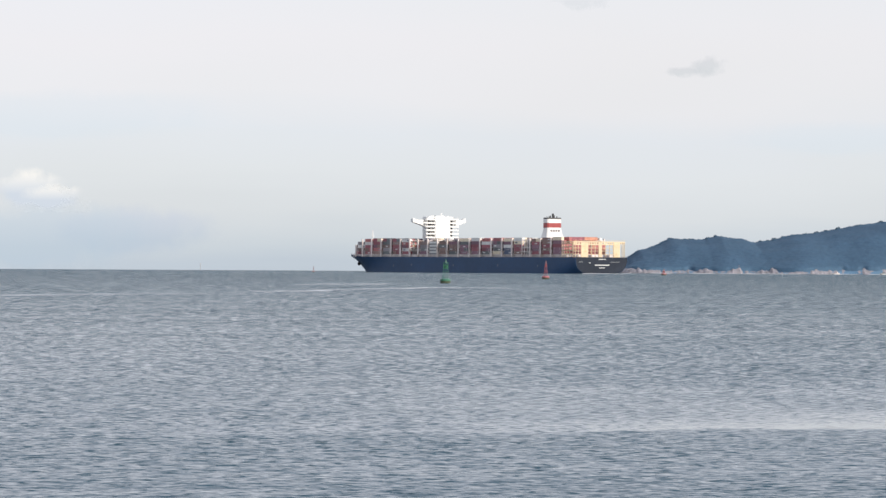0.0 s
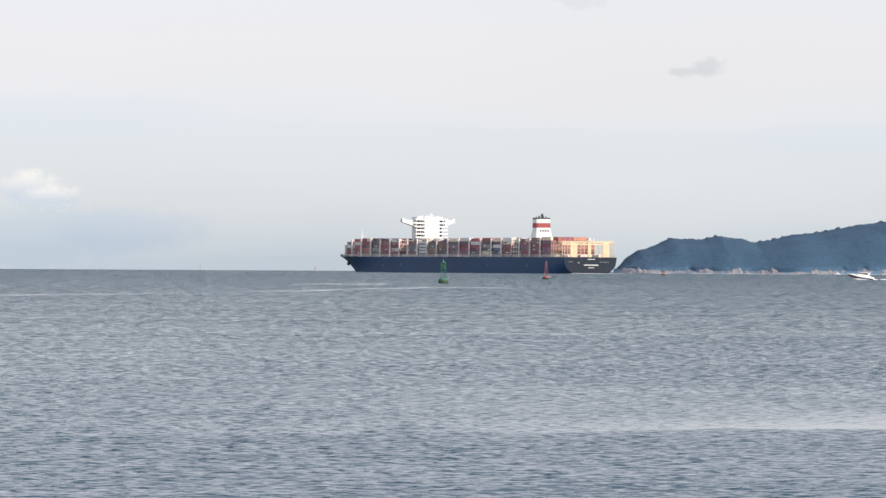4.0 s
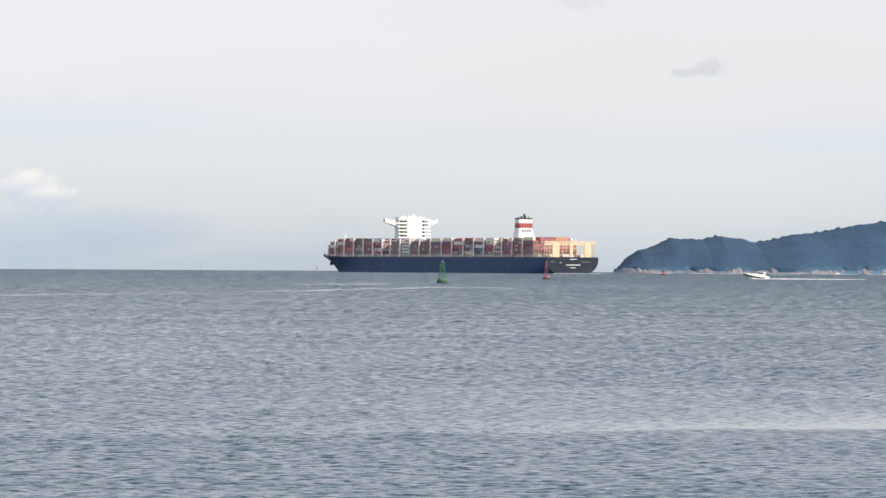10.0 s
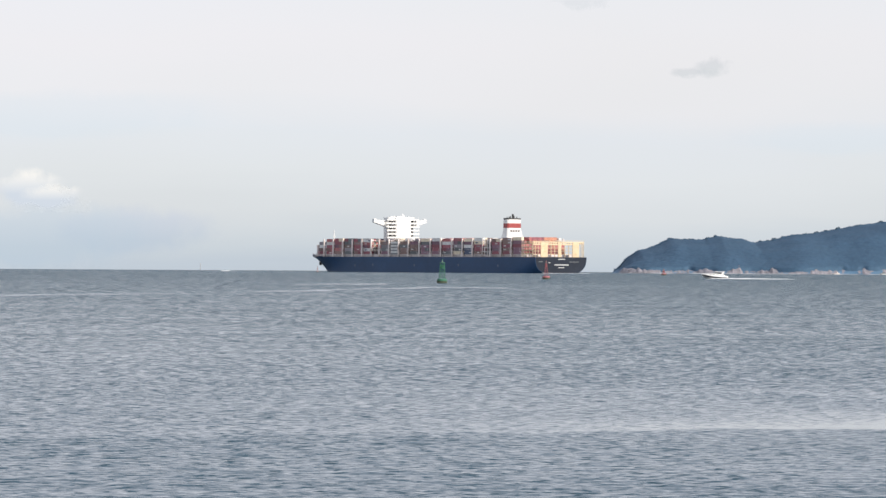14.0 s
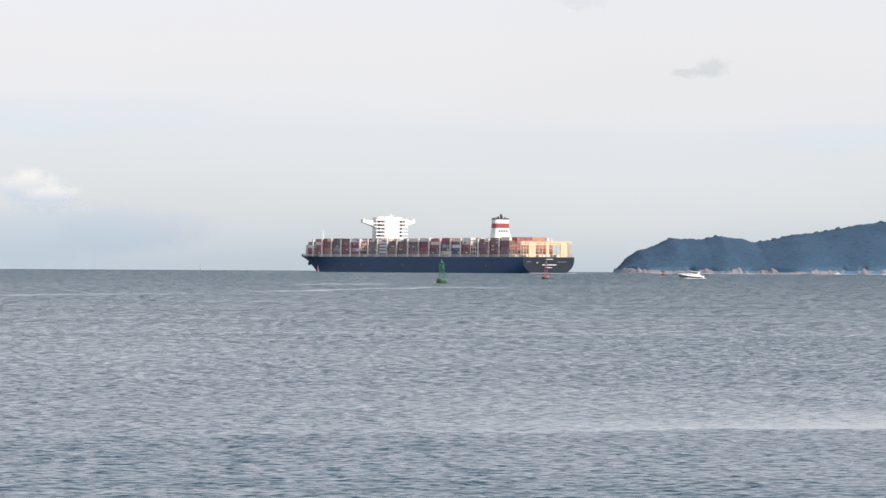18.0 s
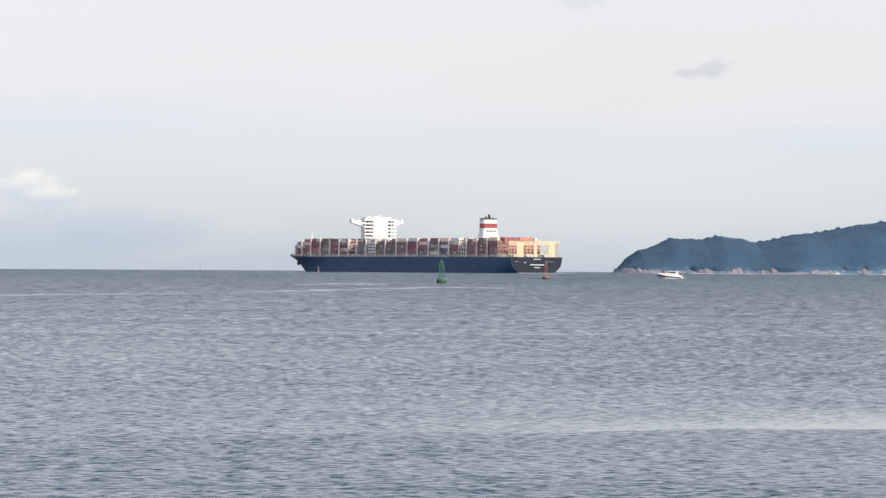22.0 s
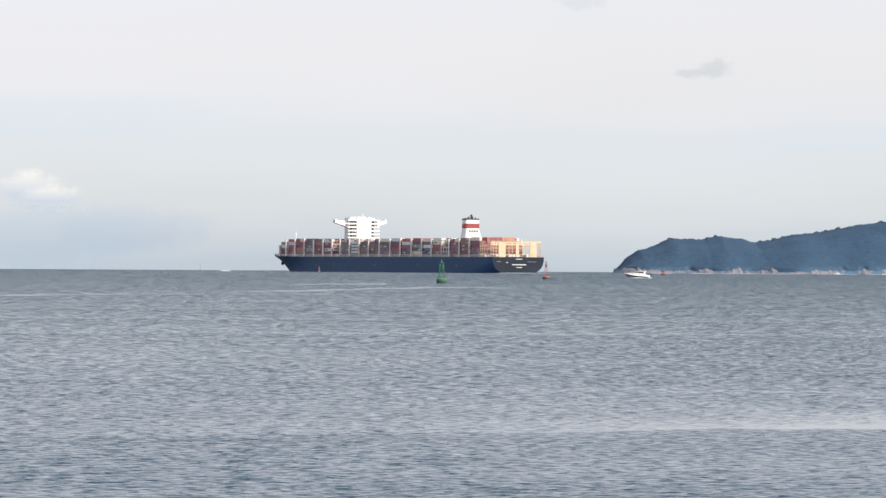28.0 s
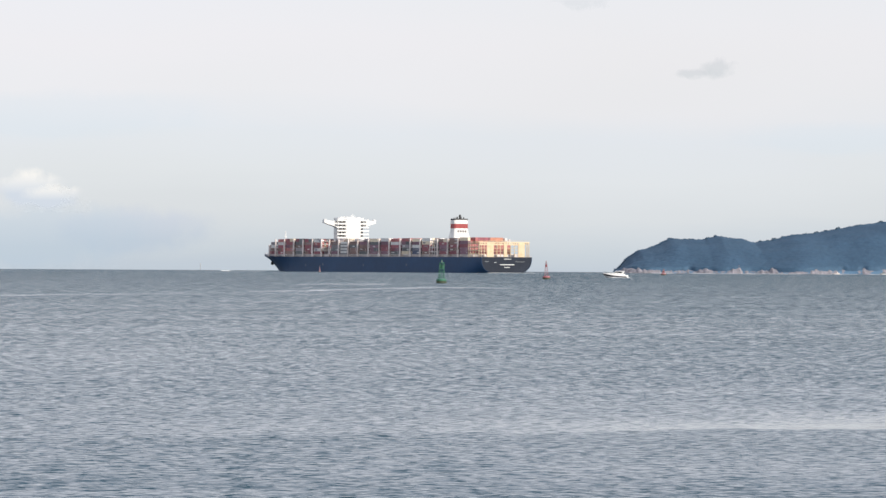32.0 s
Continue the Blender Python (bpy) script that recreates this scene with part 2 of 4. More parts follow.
    # tilt grows a little to the right, fitted to the darker tone in view there
    base_tilt = math_node(t, "MULTIPLY", base_tilt, math_node(t, "ADD", 1.0, math_node(t, "MINIMUM", math_node(t, "MAXIMUM", math_node(t, "DIVIDE", axes.outputs["X"], 240.0), -0.08), 0.18)))
    # the breeze ruffles the water just inshore of the slick
    inshore = math_node(t, "MULTIPLY", math_node(t, "MINIMUM", edge, 0.0), -1.0)
    ruffle = math_node(t, "MULTIPLY", math_node(t, "DIVIDE", inshore, 2.0, True), math_node(t, "POWER", math.e, math_node(t, "MULTIPLY", inshore, -0.09)))
    base_tilt = math_node(t, "MULTIPLY", base_tilt, math_node(t, "ADD", 1.0, math_node(t, "MULTIPLY", ruffle, 0.35)))
    # normals are tilted towards the camera to fit its view, most of them gently and some steeply
    lean = math_node(t, "MULTIPLY", math_node(t, "POWER", math.e, total), math_node(t, "MULTIPLY", math_node(t, "MULTIPLY", calm, base_tilt), gust))
    facing = t.nodes.new("ShaderNodeCombineXYZ")
    t.links.new(math_node(t, "MULTIPLY", lean, -1.0), facing.inputs["Y"])
    total = vec("ADD", facing.outputs[0], scaled(sideways, calm))
    up = t.nodes.new("ShaderNodeNewGeometry").outputs["Normal"]
    # slicks lie flatter than the chop round them
    up = vec("ADD", scaled(vec("SUBTRACT", up, (0.0, 0.0, 1.0)), calm), (0.0, 0.0, 1.0))
    t.links.new(vec("NORMALIZE", vec("ADD", up, total), None), bsdf.inputs["Normal"])
    c = mix_rgb(t, noise_tex(t, mapped(t, place, (0.01, 0.006, 1.0)), 1.0, 3.0), (0.025, 0.060, 0.087), (0.039, 0.082, 0.112))
    t.links.new(c, bsdf.inputs["Base Color"])
    bsdf.inputs["Roughness"].default_value = 0.10
    bsdf.inputs["IOR"].default_value = 1.33
    return m


WAVELETS = [(4.2, 10.0, 2.5, False, (0, 0, 0), 0), (3.1, 7.2, 3.0, True, (5, 7, 0), 0), (2.1, 5.0, 2.6, True, (7, 3, 0), 110), (1.4, 2.2, 2.3, True, (1, 9, 0), 190), (0.95, 0.74, 2.0, True, (4, 2, 0), 300),
            (0.68, 0.235, 1.7, True, (8, 5, 0), 430), (0.48, 0.076, 1.3, True, (2, 6, 0), 780), (0.36, 0.025, 0.8, True, (6, 8, 0), 1400), (0.08, 0.006, 0.4, False, (3, 1, 0), 0)]
# smooth slicks: distance off shore, half breadth, ends along the shore, strength, slant
SLICKS = [(665, 12, -72, -36, 0.8, 2.2), (860, 30, -36, 0, 0.95, 6.5), (965, 28, -6, 16, 0.9, -0.5), (1135, 52, -38, -12, 0.9, 0.0), (300, 18, -40, 60, 0.2, 0.0), (85.5, 1.5, -12, -2, 0.4, 0.0)]
BASE_TILT = (0.078, 0.30)  # usual tilt of the normals towards the camera, close in and far out
WATER = water_material()

# ---- building helpers ----


def part(name, bm, material, parent=None, label=""):
    me = bpy.data.meshes.new(name)
    bmesh.ops.recalc_face_normals(bm, faces=bm.faces)
    bm.to_mesh(me)
    bm.free()
    me.materials.append(material)
    ob = new(name, me)
    if parent:
        ob.parent = parent
    if label:
        tagged(ob, label)
    return ob


def box(bm, cx, cy, cz, sx, sy, sz, turn=None):
    m = Matrix.Translation((cx, cy, cz)) @ (turn or Matrix()) @ Matrix.Diagonal((sx, sy, sz, 1))
    return bmesh.ops.create_cube(bm, size=1.0, matrix=m)["verts"]


def rod(bm, a, b, r0, r1=None, n=6):
    a, b = Vector(a), Vector(b)
    turn = (b - a).to_track_quat("Z", "Y").to_matrix().to_4x4()
    m = Matrix.Translation((a + b) / 2) @ turn
    bmesh.ops.create_cone(bm, cap_ends=True, segments=n, radius1=r0, radius2=r0 if r1 is None else r1, depth=(b - a).length, matrix=m)


def loft(bm, rings, closed=True, caps=True):
    made = [[bm.verts.new(p) for p in ring] for ring in rings]
    k = len(made[0])
    for r0, r1 in zip(made, made[1:]):
        for i in range(k if closed else k - 1):
            j = (i + 1) % k
            bm.faces.new((r0[i], r0[j], r1[j], r1[i]))
    if caps:
        bm.faces.new(made[0])
        bm.faces.new(list(reversed(made[-1])))


def softened(bm, width, segments=2):
    bmesh.ops.bevel(bm, geom=list(bm.edges), offset=width, segments=segments, affect="EDGES", profile=0.6)
    return bm


def smooth(ob):
    for p in ob.data.polygons:
        p.use_smooth = True
    return ob


def np_mesh(name, verts, faces, material, shade_smooth=False):
    """A mesh from arrays; faces all have the same number of corners."""
    me = bpy.data.meshes.new(name)
    n, k = faces.shape
    me.vertices.add(len(verts))
    me.vertices.foreach_set("co", verts.astype(np.float32).ravel())
    me.loops.add(n * k)
    me.loops.foreach_set("vertex_index", faces.astype(np.int32).ravel())
    me.polygons.add(n)
    me.polygons.foreach_set("loop_start", np.arange(0, n * k, k, dtype=np.int32))
    if shade_smooth:
        me.polygons.foreach_set("use_smooth", np.ones(n, dtype=bool))
    me.update(calc_edges=True)
    me.materials.append(material)
    return new(name, me)


# ---- the sea ----


def build_water():
    """One sheet to the horizon: short-crested chop as real relief inshore, flattening to a plain sheet far out."""
    rng = np.random.default_rng(5)
    d = [78.0]
    while d[-1] < 6200:
        x = d[-1]
        d.append(x + (0.0012 * x if x < 540 else 0.006 * x if x < 1200 else 0.014 * x))
    d = np.array(d)
    u = np.linspace(-1.0, 1.0, 640)
    breadth = 0.104 * d + 2.0
    X, Y = breadth[:, None] * u[None, :], np.repeat(d[:, None], len(u), 1)
    step = np.gradient(d)[:, None]
    Z = np.zeros_like(X)
    for i in range(72):
        lam = 0.22 * (1.5 / 0.22) ** rng.random()
        ang = rng.normal(0.08, 0.60)
        kx, ky = math.sin(ang) * 2 * math.pi / lam, math.cos(ang) * 2 * math.pi / lam
        keep = np.clip((lam / step - 2.4) / 2.0, 0, 1) * np.clip((530 - d[:, None]) / 180, 0, 1)
        if keep.max() > 0:
            near = int(np.nonzero(keep[:, 0])[0].max()) + 1
            a = CHOP * lam ** 0.6 / (2 * math.pi)
            Z[:near] += keep[:near] * a * np.sin(kx * X[:near] + ky * Y[:near] + rng.random() * 6.283)
    # groups of higher and lower waves, and crests sharper than the troughs
    gust = 0.80 + 0.45 * np.sin(X * 0.11 + Y * 0.05) * np.sin(X * 0.043 - Y * 0.021 + 1.0)
    Z *= gust
    Z += 2.2 * Z * np.abs(Z)
    nr, nc = X.shape
    verts = np.stack([X, Y, Z], -1).reshape(-1, 3)
    idx = np.arange(nr * nc).reshape(nr, nc)
    faces = np.stack([idx[:-1, :-1], idx[:-1, 1:], idx[1:, 1:], idx[1:, :-1]], -1).reshape(-1, 4)
    # the rest of the sheet, to the sides and behind
    b = len(verts)
    x0, x1, y0, y1 = -breadth[0], -breadth[-1], d[0], d[-1]
    extra = np.array([[x0, y0, 0], [x1, y1, 0], [-6500, y1, 0], [-6500, y0, 0], [-x0, y0, 0], [-x1, y1, 0], [6500, y1, 0], [6500, y0, 0],
                      [-6500, -6500, 0], [6500, -6500, 0]])
    more = np.array([[b, b + 1, b + 2, b + 3], [b + 4, b + 7, b + 6, b + 5], [b + 3, b + 8, b + 9, b + 7]])
    ob = np_mesh("water", np.vstack([verts, extra]), np.vstack([faces, more]), WATER, True)
    return tagged(ob, "grey-green sea with small wind ripples and smooth slicks", "sea", kind="structure")


CHOP = 0.0120
water = build_water()

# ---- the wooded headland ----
# ridge crowns: paler leaf colour with haze blue mixed in
RIDGE_LEAF = leaf_material("haze_blue_crown_foliage", (0.115, 0.195, 0.275), (0.135, 0.208, 0.270))
RIDGE = [(120, -3), (159.5, -0.4), (162.5, 3.2), (167, 6.6), (174, 14.8), (183, 21.6), (192, 23.8), (203, 28.1), (211, 32.4), (216, 33.5), (224, 32.5),
         (235, 32.6), (243, 32.1), (251, 34.2), (258, 35.9), (267, 34.3), (280, 33.3), (291, 29.7), (299, 30.8), (310, 32.4), (320, 35.2), (328, 37.3), (339,
         38.2), (352, 39.3), (363, 41.8), (373, 43.2), (387, 45.9), (403, 48.1), (418, 50.6), (470, 56), (540, 63), (660, 60), (800, 48), (900, 20), (960, -3)]


def ridge(x):
    for (xa, ha), (xb, hb) in zip(RIDGE, RIDGE[1:]):
        if xa <= x <= xb:
            return ha + (hb - ha) * (x - xa) / (xb - xa)
    return -3.0


def shore(x):
    return 4050.0 + 12 * math.sin(x * 0.035) + 7 * math.sin(x * 0.09 + 1) + (0.0 if x > 221 else 1.1 * (221 - x) ** 2 / 100 if x > 171 else 1.1 * (196 - x))


def bare(x):
    """How much bare rock shows along the shore, 0 to 1."""
    least = 0.6 if x < 196 else 0.25 if x < 345 else 0.1
    wooded = 0.35 * max(0.0, min(1.0, (x - 345) / 12))
    return max(least, min(1.0, 0.42 - wooded + 1.0 * noise.noise(Vector((x * 0.07, 0, 3))) + 0.5 * noise.noise(Vector((x * 0.31, 9, 3)))))


def bluff(x):
    """Height of the bare rock at the foot of the slope."""
    tall = 1.0 + 3.0 * bare(x) + 2.0 * noise.noise(Vector((x * 0.19, 4, 3)))
    k = max(0.0, min(1.0, (x - 157) / 6))
    tall += 2.6 * max(0.0, 1 - abs(x - 167) / 11)
    return max(0.9, min(4.4, 0.8 * tall)) * k - 3.0 * (1 - k)


def ground_height(x, y):
    # the far side narrows with distance so that the camera sees none of it past the point
    x = x * 4270 / max(y, 4270)
    y0 = shore(x)
    h = max(-3.0, ridge(x) - (4.5 if x > 178 else 4.5 * max(0.0, x - 160) / 18))
    top = 4270.0
    v = (y - y0) / max(40.0, top - y0)
    if v < 0:
        return -3.0
    if v <= 1:
        rise = 1 - (1 - v) ** 2.4
    else:
        rise = max(0.0, 1 - ((v - 1) / 0.95) ** 2)
    bumps = 2.2 * noise.noise(Vector((x * 0.03, y * 0.03, 0))) * min(1.0, v * 4)
    step = min(1.0, (y - y0) / 9.0)
    rock = bluff(x)
    if rock < 0:
        return -1.0 + (h + 1.0) * rise - 1.5 * step
    return -1.0 + max((h + 1.0) * rise, (rock + 1.0) * step ** 0.7) + bumps * min(1.0, abs(1 - v) * 3)


def build_headland():
    nx, ny = 190, 34
    verts = []
    for i in range(nx):
        x = 118 + (965 - 118) * (i / (nx - 1)) ** 1.4
        for j in range(ny):
            y = shore(x) - 12 + (4520 - shore(x) + 12) * (j / (ny - 1)) ** 1.2
            verts.append((x, y, ground_height(x, y)))
    idx = np.arange(nx * ny).reshape(nx, ny)
    faces = np.stack([idx[:-1, :-1], idx[1:, :-1], idx[1:, 1:], idx[:-1, 1:]], -1).reshape(-1, 4)
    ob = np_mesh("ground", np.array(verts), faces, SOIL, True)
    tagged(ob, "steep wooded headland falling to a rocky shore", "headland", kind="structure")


build_headland()


def clump_template(rng, count, radius, flat, size):
    """Many small leafy clumps in an uneven crown; gaps stay open between them."""
    octa = np.array([[1, 0, 0], [-1, 0, 0], [0, 1, 0], [0, -1, 0], [0, 0, 1], [0, 0, -1]], float)
    tri = np.array([[0, 2, 4], [2, 1, 4], [1, 3, 4], [3, 0, 4], [2, 0, 5], [1, 2, 5], [3, 1, 5], [0, 3, 5]])
    vs, fs = [], []
    for i in range(count):
        p = rng.normal(size=3)
        p = p / np.linalg.norm(p) * radius * (0.55 + 0.5 * rng.random())
        p[2] = p[2] * flat + 0.25 * radius
        q = octa * (size * (0.6 + 0.8 * rng.random(3))) * (0.75 + 0.5 * rng.random((6, 1)))
        a = rng.random() * 6.28
        c, s = math.cos(a), math.sin(a)
        q = q @ np.array([[c, -s, 0.2], [s, c, -0.15], [0, 0.2, 1]])
        vs.append(q + p)
        fs.append(tri + 6 * i)
    return np.vstack(vs), np.vstack(fs)


def build_forest():
    """The canopy: crowns merging into one bumpy roof of leaves, with small leaf clumps breaking its surface and outline."""
    rng = np.random.default_rng(11)
    crowns = [(Vector((rng.uniform(-1, 1) * 3, rng.uniform(-1, 1) * 3, 0)), rng.uniform(0.6, 1.0)) for k in range(64)]

    def roof(x, y):
        best = 0.0
        ci, cj = math.floor(x / 7), math.floor(y / 7)
        for i in (ci - 1, ci, ci + 1):
            for j in (cj - 1, cj, cj + 1):
                off, tall = crowns[(i * 5 + j * 11) % 64]
                d2 = ((x - i * 7 - 3.5 - off.x) ** 2 + (y - j * 7 - 3.5 - off.y) ** 2) / 30.0
                best = max(best, tall * (1 - d2))
        return 3.4 + 0.7 * best

    nx, ny = 250, 150
    verts = []
    for i in range(nx):
        x = 162 + 324 * i / (nx - 1)
        y0 = shore(x)
        for j in range(ny):
            y = y0 + 9 + 6 * max(0.0, noise.noise(Vector((x * 0.11, 7, 0)))) + (1.06 * max(40.0, 4270 - y0)) * (j / (ny - 1)) ** 1.15
            edge = min(1.0, j / 2.0, i / 8.0)
            verts.append((x, y, ground_height(x, y) + edge * (roof(x, y) + 0.5 * noise.noise(Vector((x, y, 0)) * 0.45)) - 0.4))
    idx = np.arange(nx * ny).reshape(nx, ny)
    quads = np.stack([idx[:-1, :-1], idx[1:, :-1], idx[1:, 1:], idx[:-1, 1:]], -1).reshape(-1, 4)
    tris = np.vstack([quads[:, [0, 1, 2]], quads[:, [0, 2, 3]]])
    vs, fs, base = [np.array(verts)], [tris], len(verts)
    fv, ff = clump_template(rng, 3, 0.8, 0.45, 0.6)
    for i in range(3000):
        q = verts[rng.integers(0, nx) * ny + rng.integers(118, ny)]
        if q[2] < 2.2:
            continue
        s = 0.5 + 0.7 * rng.random()
        a = rng.random() * 6.28
        c, sn = math.cos(a), math.sin(a)
        vs.append(fv @ np.array([[c, sn, 0], [-sn, c, 0], [0, 0, 1]]) * s + np.array([q[0] + rng.uniform(-0.7, 0.7), q[1], q[2] - 0.3]))
        fs.append(ff + base)
        base += len(fv)
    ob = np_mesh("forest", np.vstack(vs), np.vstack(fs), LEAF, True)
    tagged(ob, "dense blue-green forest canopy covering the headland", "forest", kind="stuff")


build_forest()


def build_tree(x, y, tall, seed):
    rng = np.random.default_rng(seed)
    z = ground_height(x, y)
    root = tagged(new("tree"), "broad-crowned tree standing above the headland canopy", "tree", "trees on the ridge")
    root.matrix_basis = pose(x, y, z - 0.3, 0, 0, 40 * seed)
    bm = bmesh.new()
    rod(bm, (0, 0, 0), (0.15, 0.1, tall * 0.55), 0.38, 0.22, 8)
    for k in range(5):
        a = k * 1.257 + seed
        rod(bm, (0.1, 0.05, tall * (0.38 + 0.03 * k)), (1.9 * math.cos(a), 1.9 * math.sin(a), tall * (0.66 + 0.04 * (k % 3))), 0.16, 0.06, 6)
    part("trunk", bm, BARK, root)
    fv, ff = clump_template(rng, 80, tall * 0.36, 0.36, 0.6)
    fv = fv + 0.5 * np.sin(fv[:, [1, 2, 0]] * 1.3 + seed)
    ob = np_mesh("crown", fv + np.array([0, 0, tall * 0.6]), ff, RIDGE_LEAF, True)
    ob.parent = root


for k, (tx, tall) in enumerate([(206, 4.6), (214, 5.5), (220, 4.8), (226, 5.6), (233, 6.0), (241, 5.4), (249, 5.8), (257, 5.6), (263, 5.4), (271, 5.2), (279, 4.8), (289, 5.0), (300, 5.6), (306, 5.0), (312, 6.2),
                                (321, 5.4), (331, 5.0), (341, 5.6), (352, 6.4), (361, 5.2), (372, 6.6), (382, 5.4), (392, 6), (402, 5.4), (412, 6.2)]):
    build_tree(tx, 4267, tall, k + 1)


def rock_mesh(seed):
    rng = random.Random(seed)
    bm = bmesh.new()
    bmesh.ops.create_icosphere(bm, subdivisions=2, radius=1.0)
    for v in bm.verts:
        n = noise.noise(v.co * 1.4 + Vector((seed * 3.7, 0, 0)))
        v.co *= 0.85 + 0.45 * n + 0.08 * rng.random()
        v.co.z *= 0.62
    me = bpy.data.meshes.new("boulder")
    bm.to_mesh(me)
    bm.free()
    me.materials.append(ROCK)
    return me


def build_shore_rock():
    """The bare, broken rock shelf between the sea and the trees."""
    nx, ny = 420, 16
    verts = []
    for i in range(nx):
        x = 158 + 290 * i / (nx - 1)
        for j in range(ny):
            y = shore(x) - 4 + 20 * j / (ny - 1)
            rough = 0.8 * noise.noise(Vector((x * 0.45, y * 0.3, 0))) + 0.5 * noise.noise(Vector((x * 1.3, y * 0.7, 5)))
            # ribs of rock run up the slope between gullies
            rib = 1.6 * max(0.0, noise.noise(Vector((x * 0.16, 2, 8)))) * (j / (ny - 1)) + 1.9 * bare(x) ** 2 * (j / (ny - 1))
            verts.append((x, y, max(-1.5, ground_height(x, y)) - 0.3 + 0.9 * bare(x) + rib + rough * (0.4 + 0.5 * bare(x)) - (1.2 if j in (0, ny - 1) else 0)))
    idx = np.arange(nx * ny).reshape(nx, ny)
    faces = np.stack([idx[:-1, :-1], idx[1:, :-1], idx[1:, 1:], idx[:-1, 1:]], -1).reshape(-1, 4)
    tagged(np_mesh("shore_rock", np.array(verts), faces, ROCK), "broken pale granite shelf along the headland shore", "rock", kind="structure")


build_shore_rock()


def build_rocks():
    rng = random.Random(4)
    forms = [rock_mesh(k) for k in range(9)]
    for i in range(290):
        x = 172 + 255 * rng.random() if i > 55 else 161 + 26 * rng.random()
        patch = bare(x) if x > 180 else 0.6
        s = (0.35 + 0.7 * rng.random() ** 2) * (0.5 + 0.7 * patch)
        up = rng.random() * (4.0 + 10.0 * patch)
        ob = new("boulder", forms[i % 9])
        ob.matrix_basis = pose(x, shore(x) - 3 + up, max(-0.1, ground_height(x, shore(x) - 3 + up)) + 0.35 * s, rng.uniform(-15, 15), rng.uniform(-15, 15), rng.uniform(0, 360)) @ Matrix.Diagonal(
            (s * rng.uniform(0.9, 2.2), s, s * rng.uniform(0.7, 1.5), 1))
        tagged(ob, "pale weathered granite boulder at the foot of the headland", "boulder", "boulders along the headland shore")


build_rocks()

# ---- the container ship ----
HEADING = 33.0
DECK_Z, COAMING, TIER = 13.0, 2.2, 2.8
ship = tagged(new("container_ship"), "large navy-hulled container ship with white bridge and red-banded funnel, under way", "container ship")


def ship_hull():
    stations = [(0, 25.3, 13.0, 0.3, 13.0), (4, 25.4, 17.5, -1, 13.0), (14, 25.5, 22.0, -2, 13.0), (30, 25.6, 25.0, -3, 13.0), (60, 25.6, 25.6, -3, 13.0),
                (150, 25.6, 25.6, -3, 13.0), (270, 25.6, 25.5, -3, 13.0), (295, 25.6, 23.5, -3, 13.0), (312, 25.2, 19.0, -3, 13.1), (326, 23.6, 13.5, -3, 13.3),
                (338, 20.6, 7.5, -3, 13.6), (347, 16.6, 2.4, -2, 13.9), (353, 13.2, 0.5, 1.5, 14.1), (361, 8.6, 0.4, 7.0, 14.4), (369, 4.3, 0.3, 11.0, 14.8), (376.5, 0.6, 0.2, 13.4, 15.2)]
    levels = [0.0, 0.03, 0.08, 0.2, 0.36, 0.55, 0.76, 1.0]
    rings = []
    for s, deck, low, zb, zd in stations:
        side = []
        for f in levels:
            swell = (1 - (1 - f) ** 3) ** 0.5 if s < 20 else f ** 1.7 if s > 290 else f
            side.append((low + (deck - low) * swell, s - (0.6 * f if s == 0 else 0), zb + (zd - zb) * f))
        rings.append([(-x, y, z) for x, y, z in reversed(side)] + side)
    bm = bmesh.new()
    loft(bm, rings)
    hull = smooth(part("hull", bm, NAVY, ship, "navy blue hull with a broad flat transom"))
    hull.data.set_sharp_from_angle(angle=radians(32))
    bm = bmesh.new()
    edge = [(0.985 * x, y - 0.03, z) for x, y, z in rings[0]]
    loft(bm, [edge, [(x, y - 0.06, z) for x, y, z in edge]])
    part("transom", bm, TRANSOM, hull, "near-black flat transom")
    # name and port on the transom, unreadable
    for b, z, w, h in ((0.5, 6.8, 14.0, 0.62), (0.5, 4.6, 5.6, 0.42), (0.5, 11.4, 7.0, 0.45), (-11.5, 8.6, 1.6, 0.42), (13.0, 9.2, 9.0, 0.3), (-20.0, 9.3, 4.0, 0.3)):
        bm = bmesh.new()
        box(bm, b, -0.6 * (z / 13) - 0.16, z, w, 0.16, h)
        part("name_bar", bm, WHITE if h > 0.4 else STEEL, hull, "white lettering bar on the stern" if h > 0.4 else "")
    for s, z in ((52, 6), (110, 6.3), (176, 6), (240, 6.4), (268, 5.6)):
        bm = bmesh.new()
        box(bm, -25.65, s, z, 0.12, 1.6, 1.8)
        part("hull_mark", bm, HULL_MARK, hull)
    bm = bmesh.new()
    for a, b, r in (((-3.6, 357.2, 10.2), (-3.6, 358.2, 7.0), 0.7), ((-5.2, 356.2, 7.6), (-1.6, 360.2, 6.8), 1.1), ((-3.6, 358.2, 7.6), (-3.4, 358.3, 5.8), 1.4)):
        rod(bm, a, b, r, r * 0.8, 8)
    part("anchor", bm, BLACK, hull, "dark stowed bow anchor")
    # bulwark rail along the side
    for side in (-1, 1):
        bm = bmesh.new()
        line = [(s, deck, zd) for s, deck, low, zb, zd in stations]
        for (s0, d0, z0), (s1, d1, z1) in zip(line, line[1:]):
            for up in (0.6, 1.15):
                rod(bm, (side * (d0 - 0.15), s0, z0 + up), (side * (d1 - 0.15), s1, z1 + up), 0.07, None, 4)
            n = max(1, int((s1 - s0) / 5))
            for k in range(n):
                f = k / n
                box(bm, side * (d0 + (d1 - d0) * f - 0.15), s0 + (s1 - s0) * f, z0 + (z1 - z0) * f + 0.6, 0.14, 0.14, 1.25)
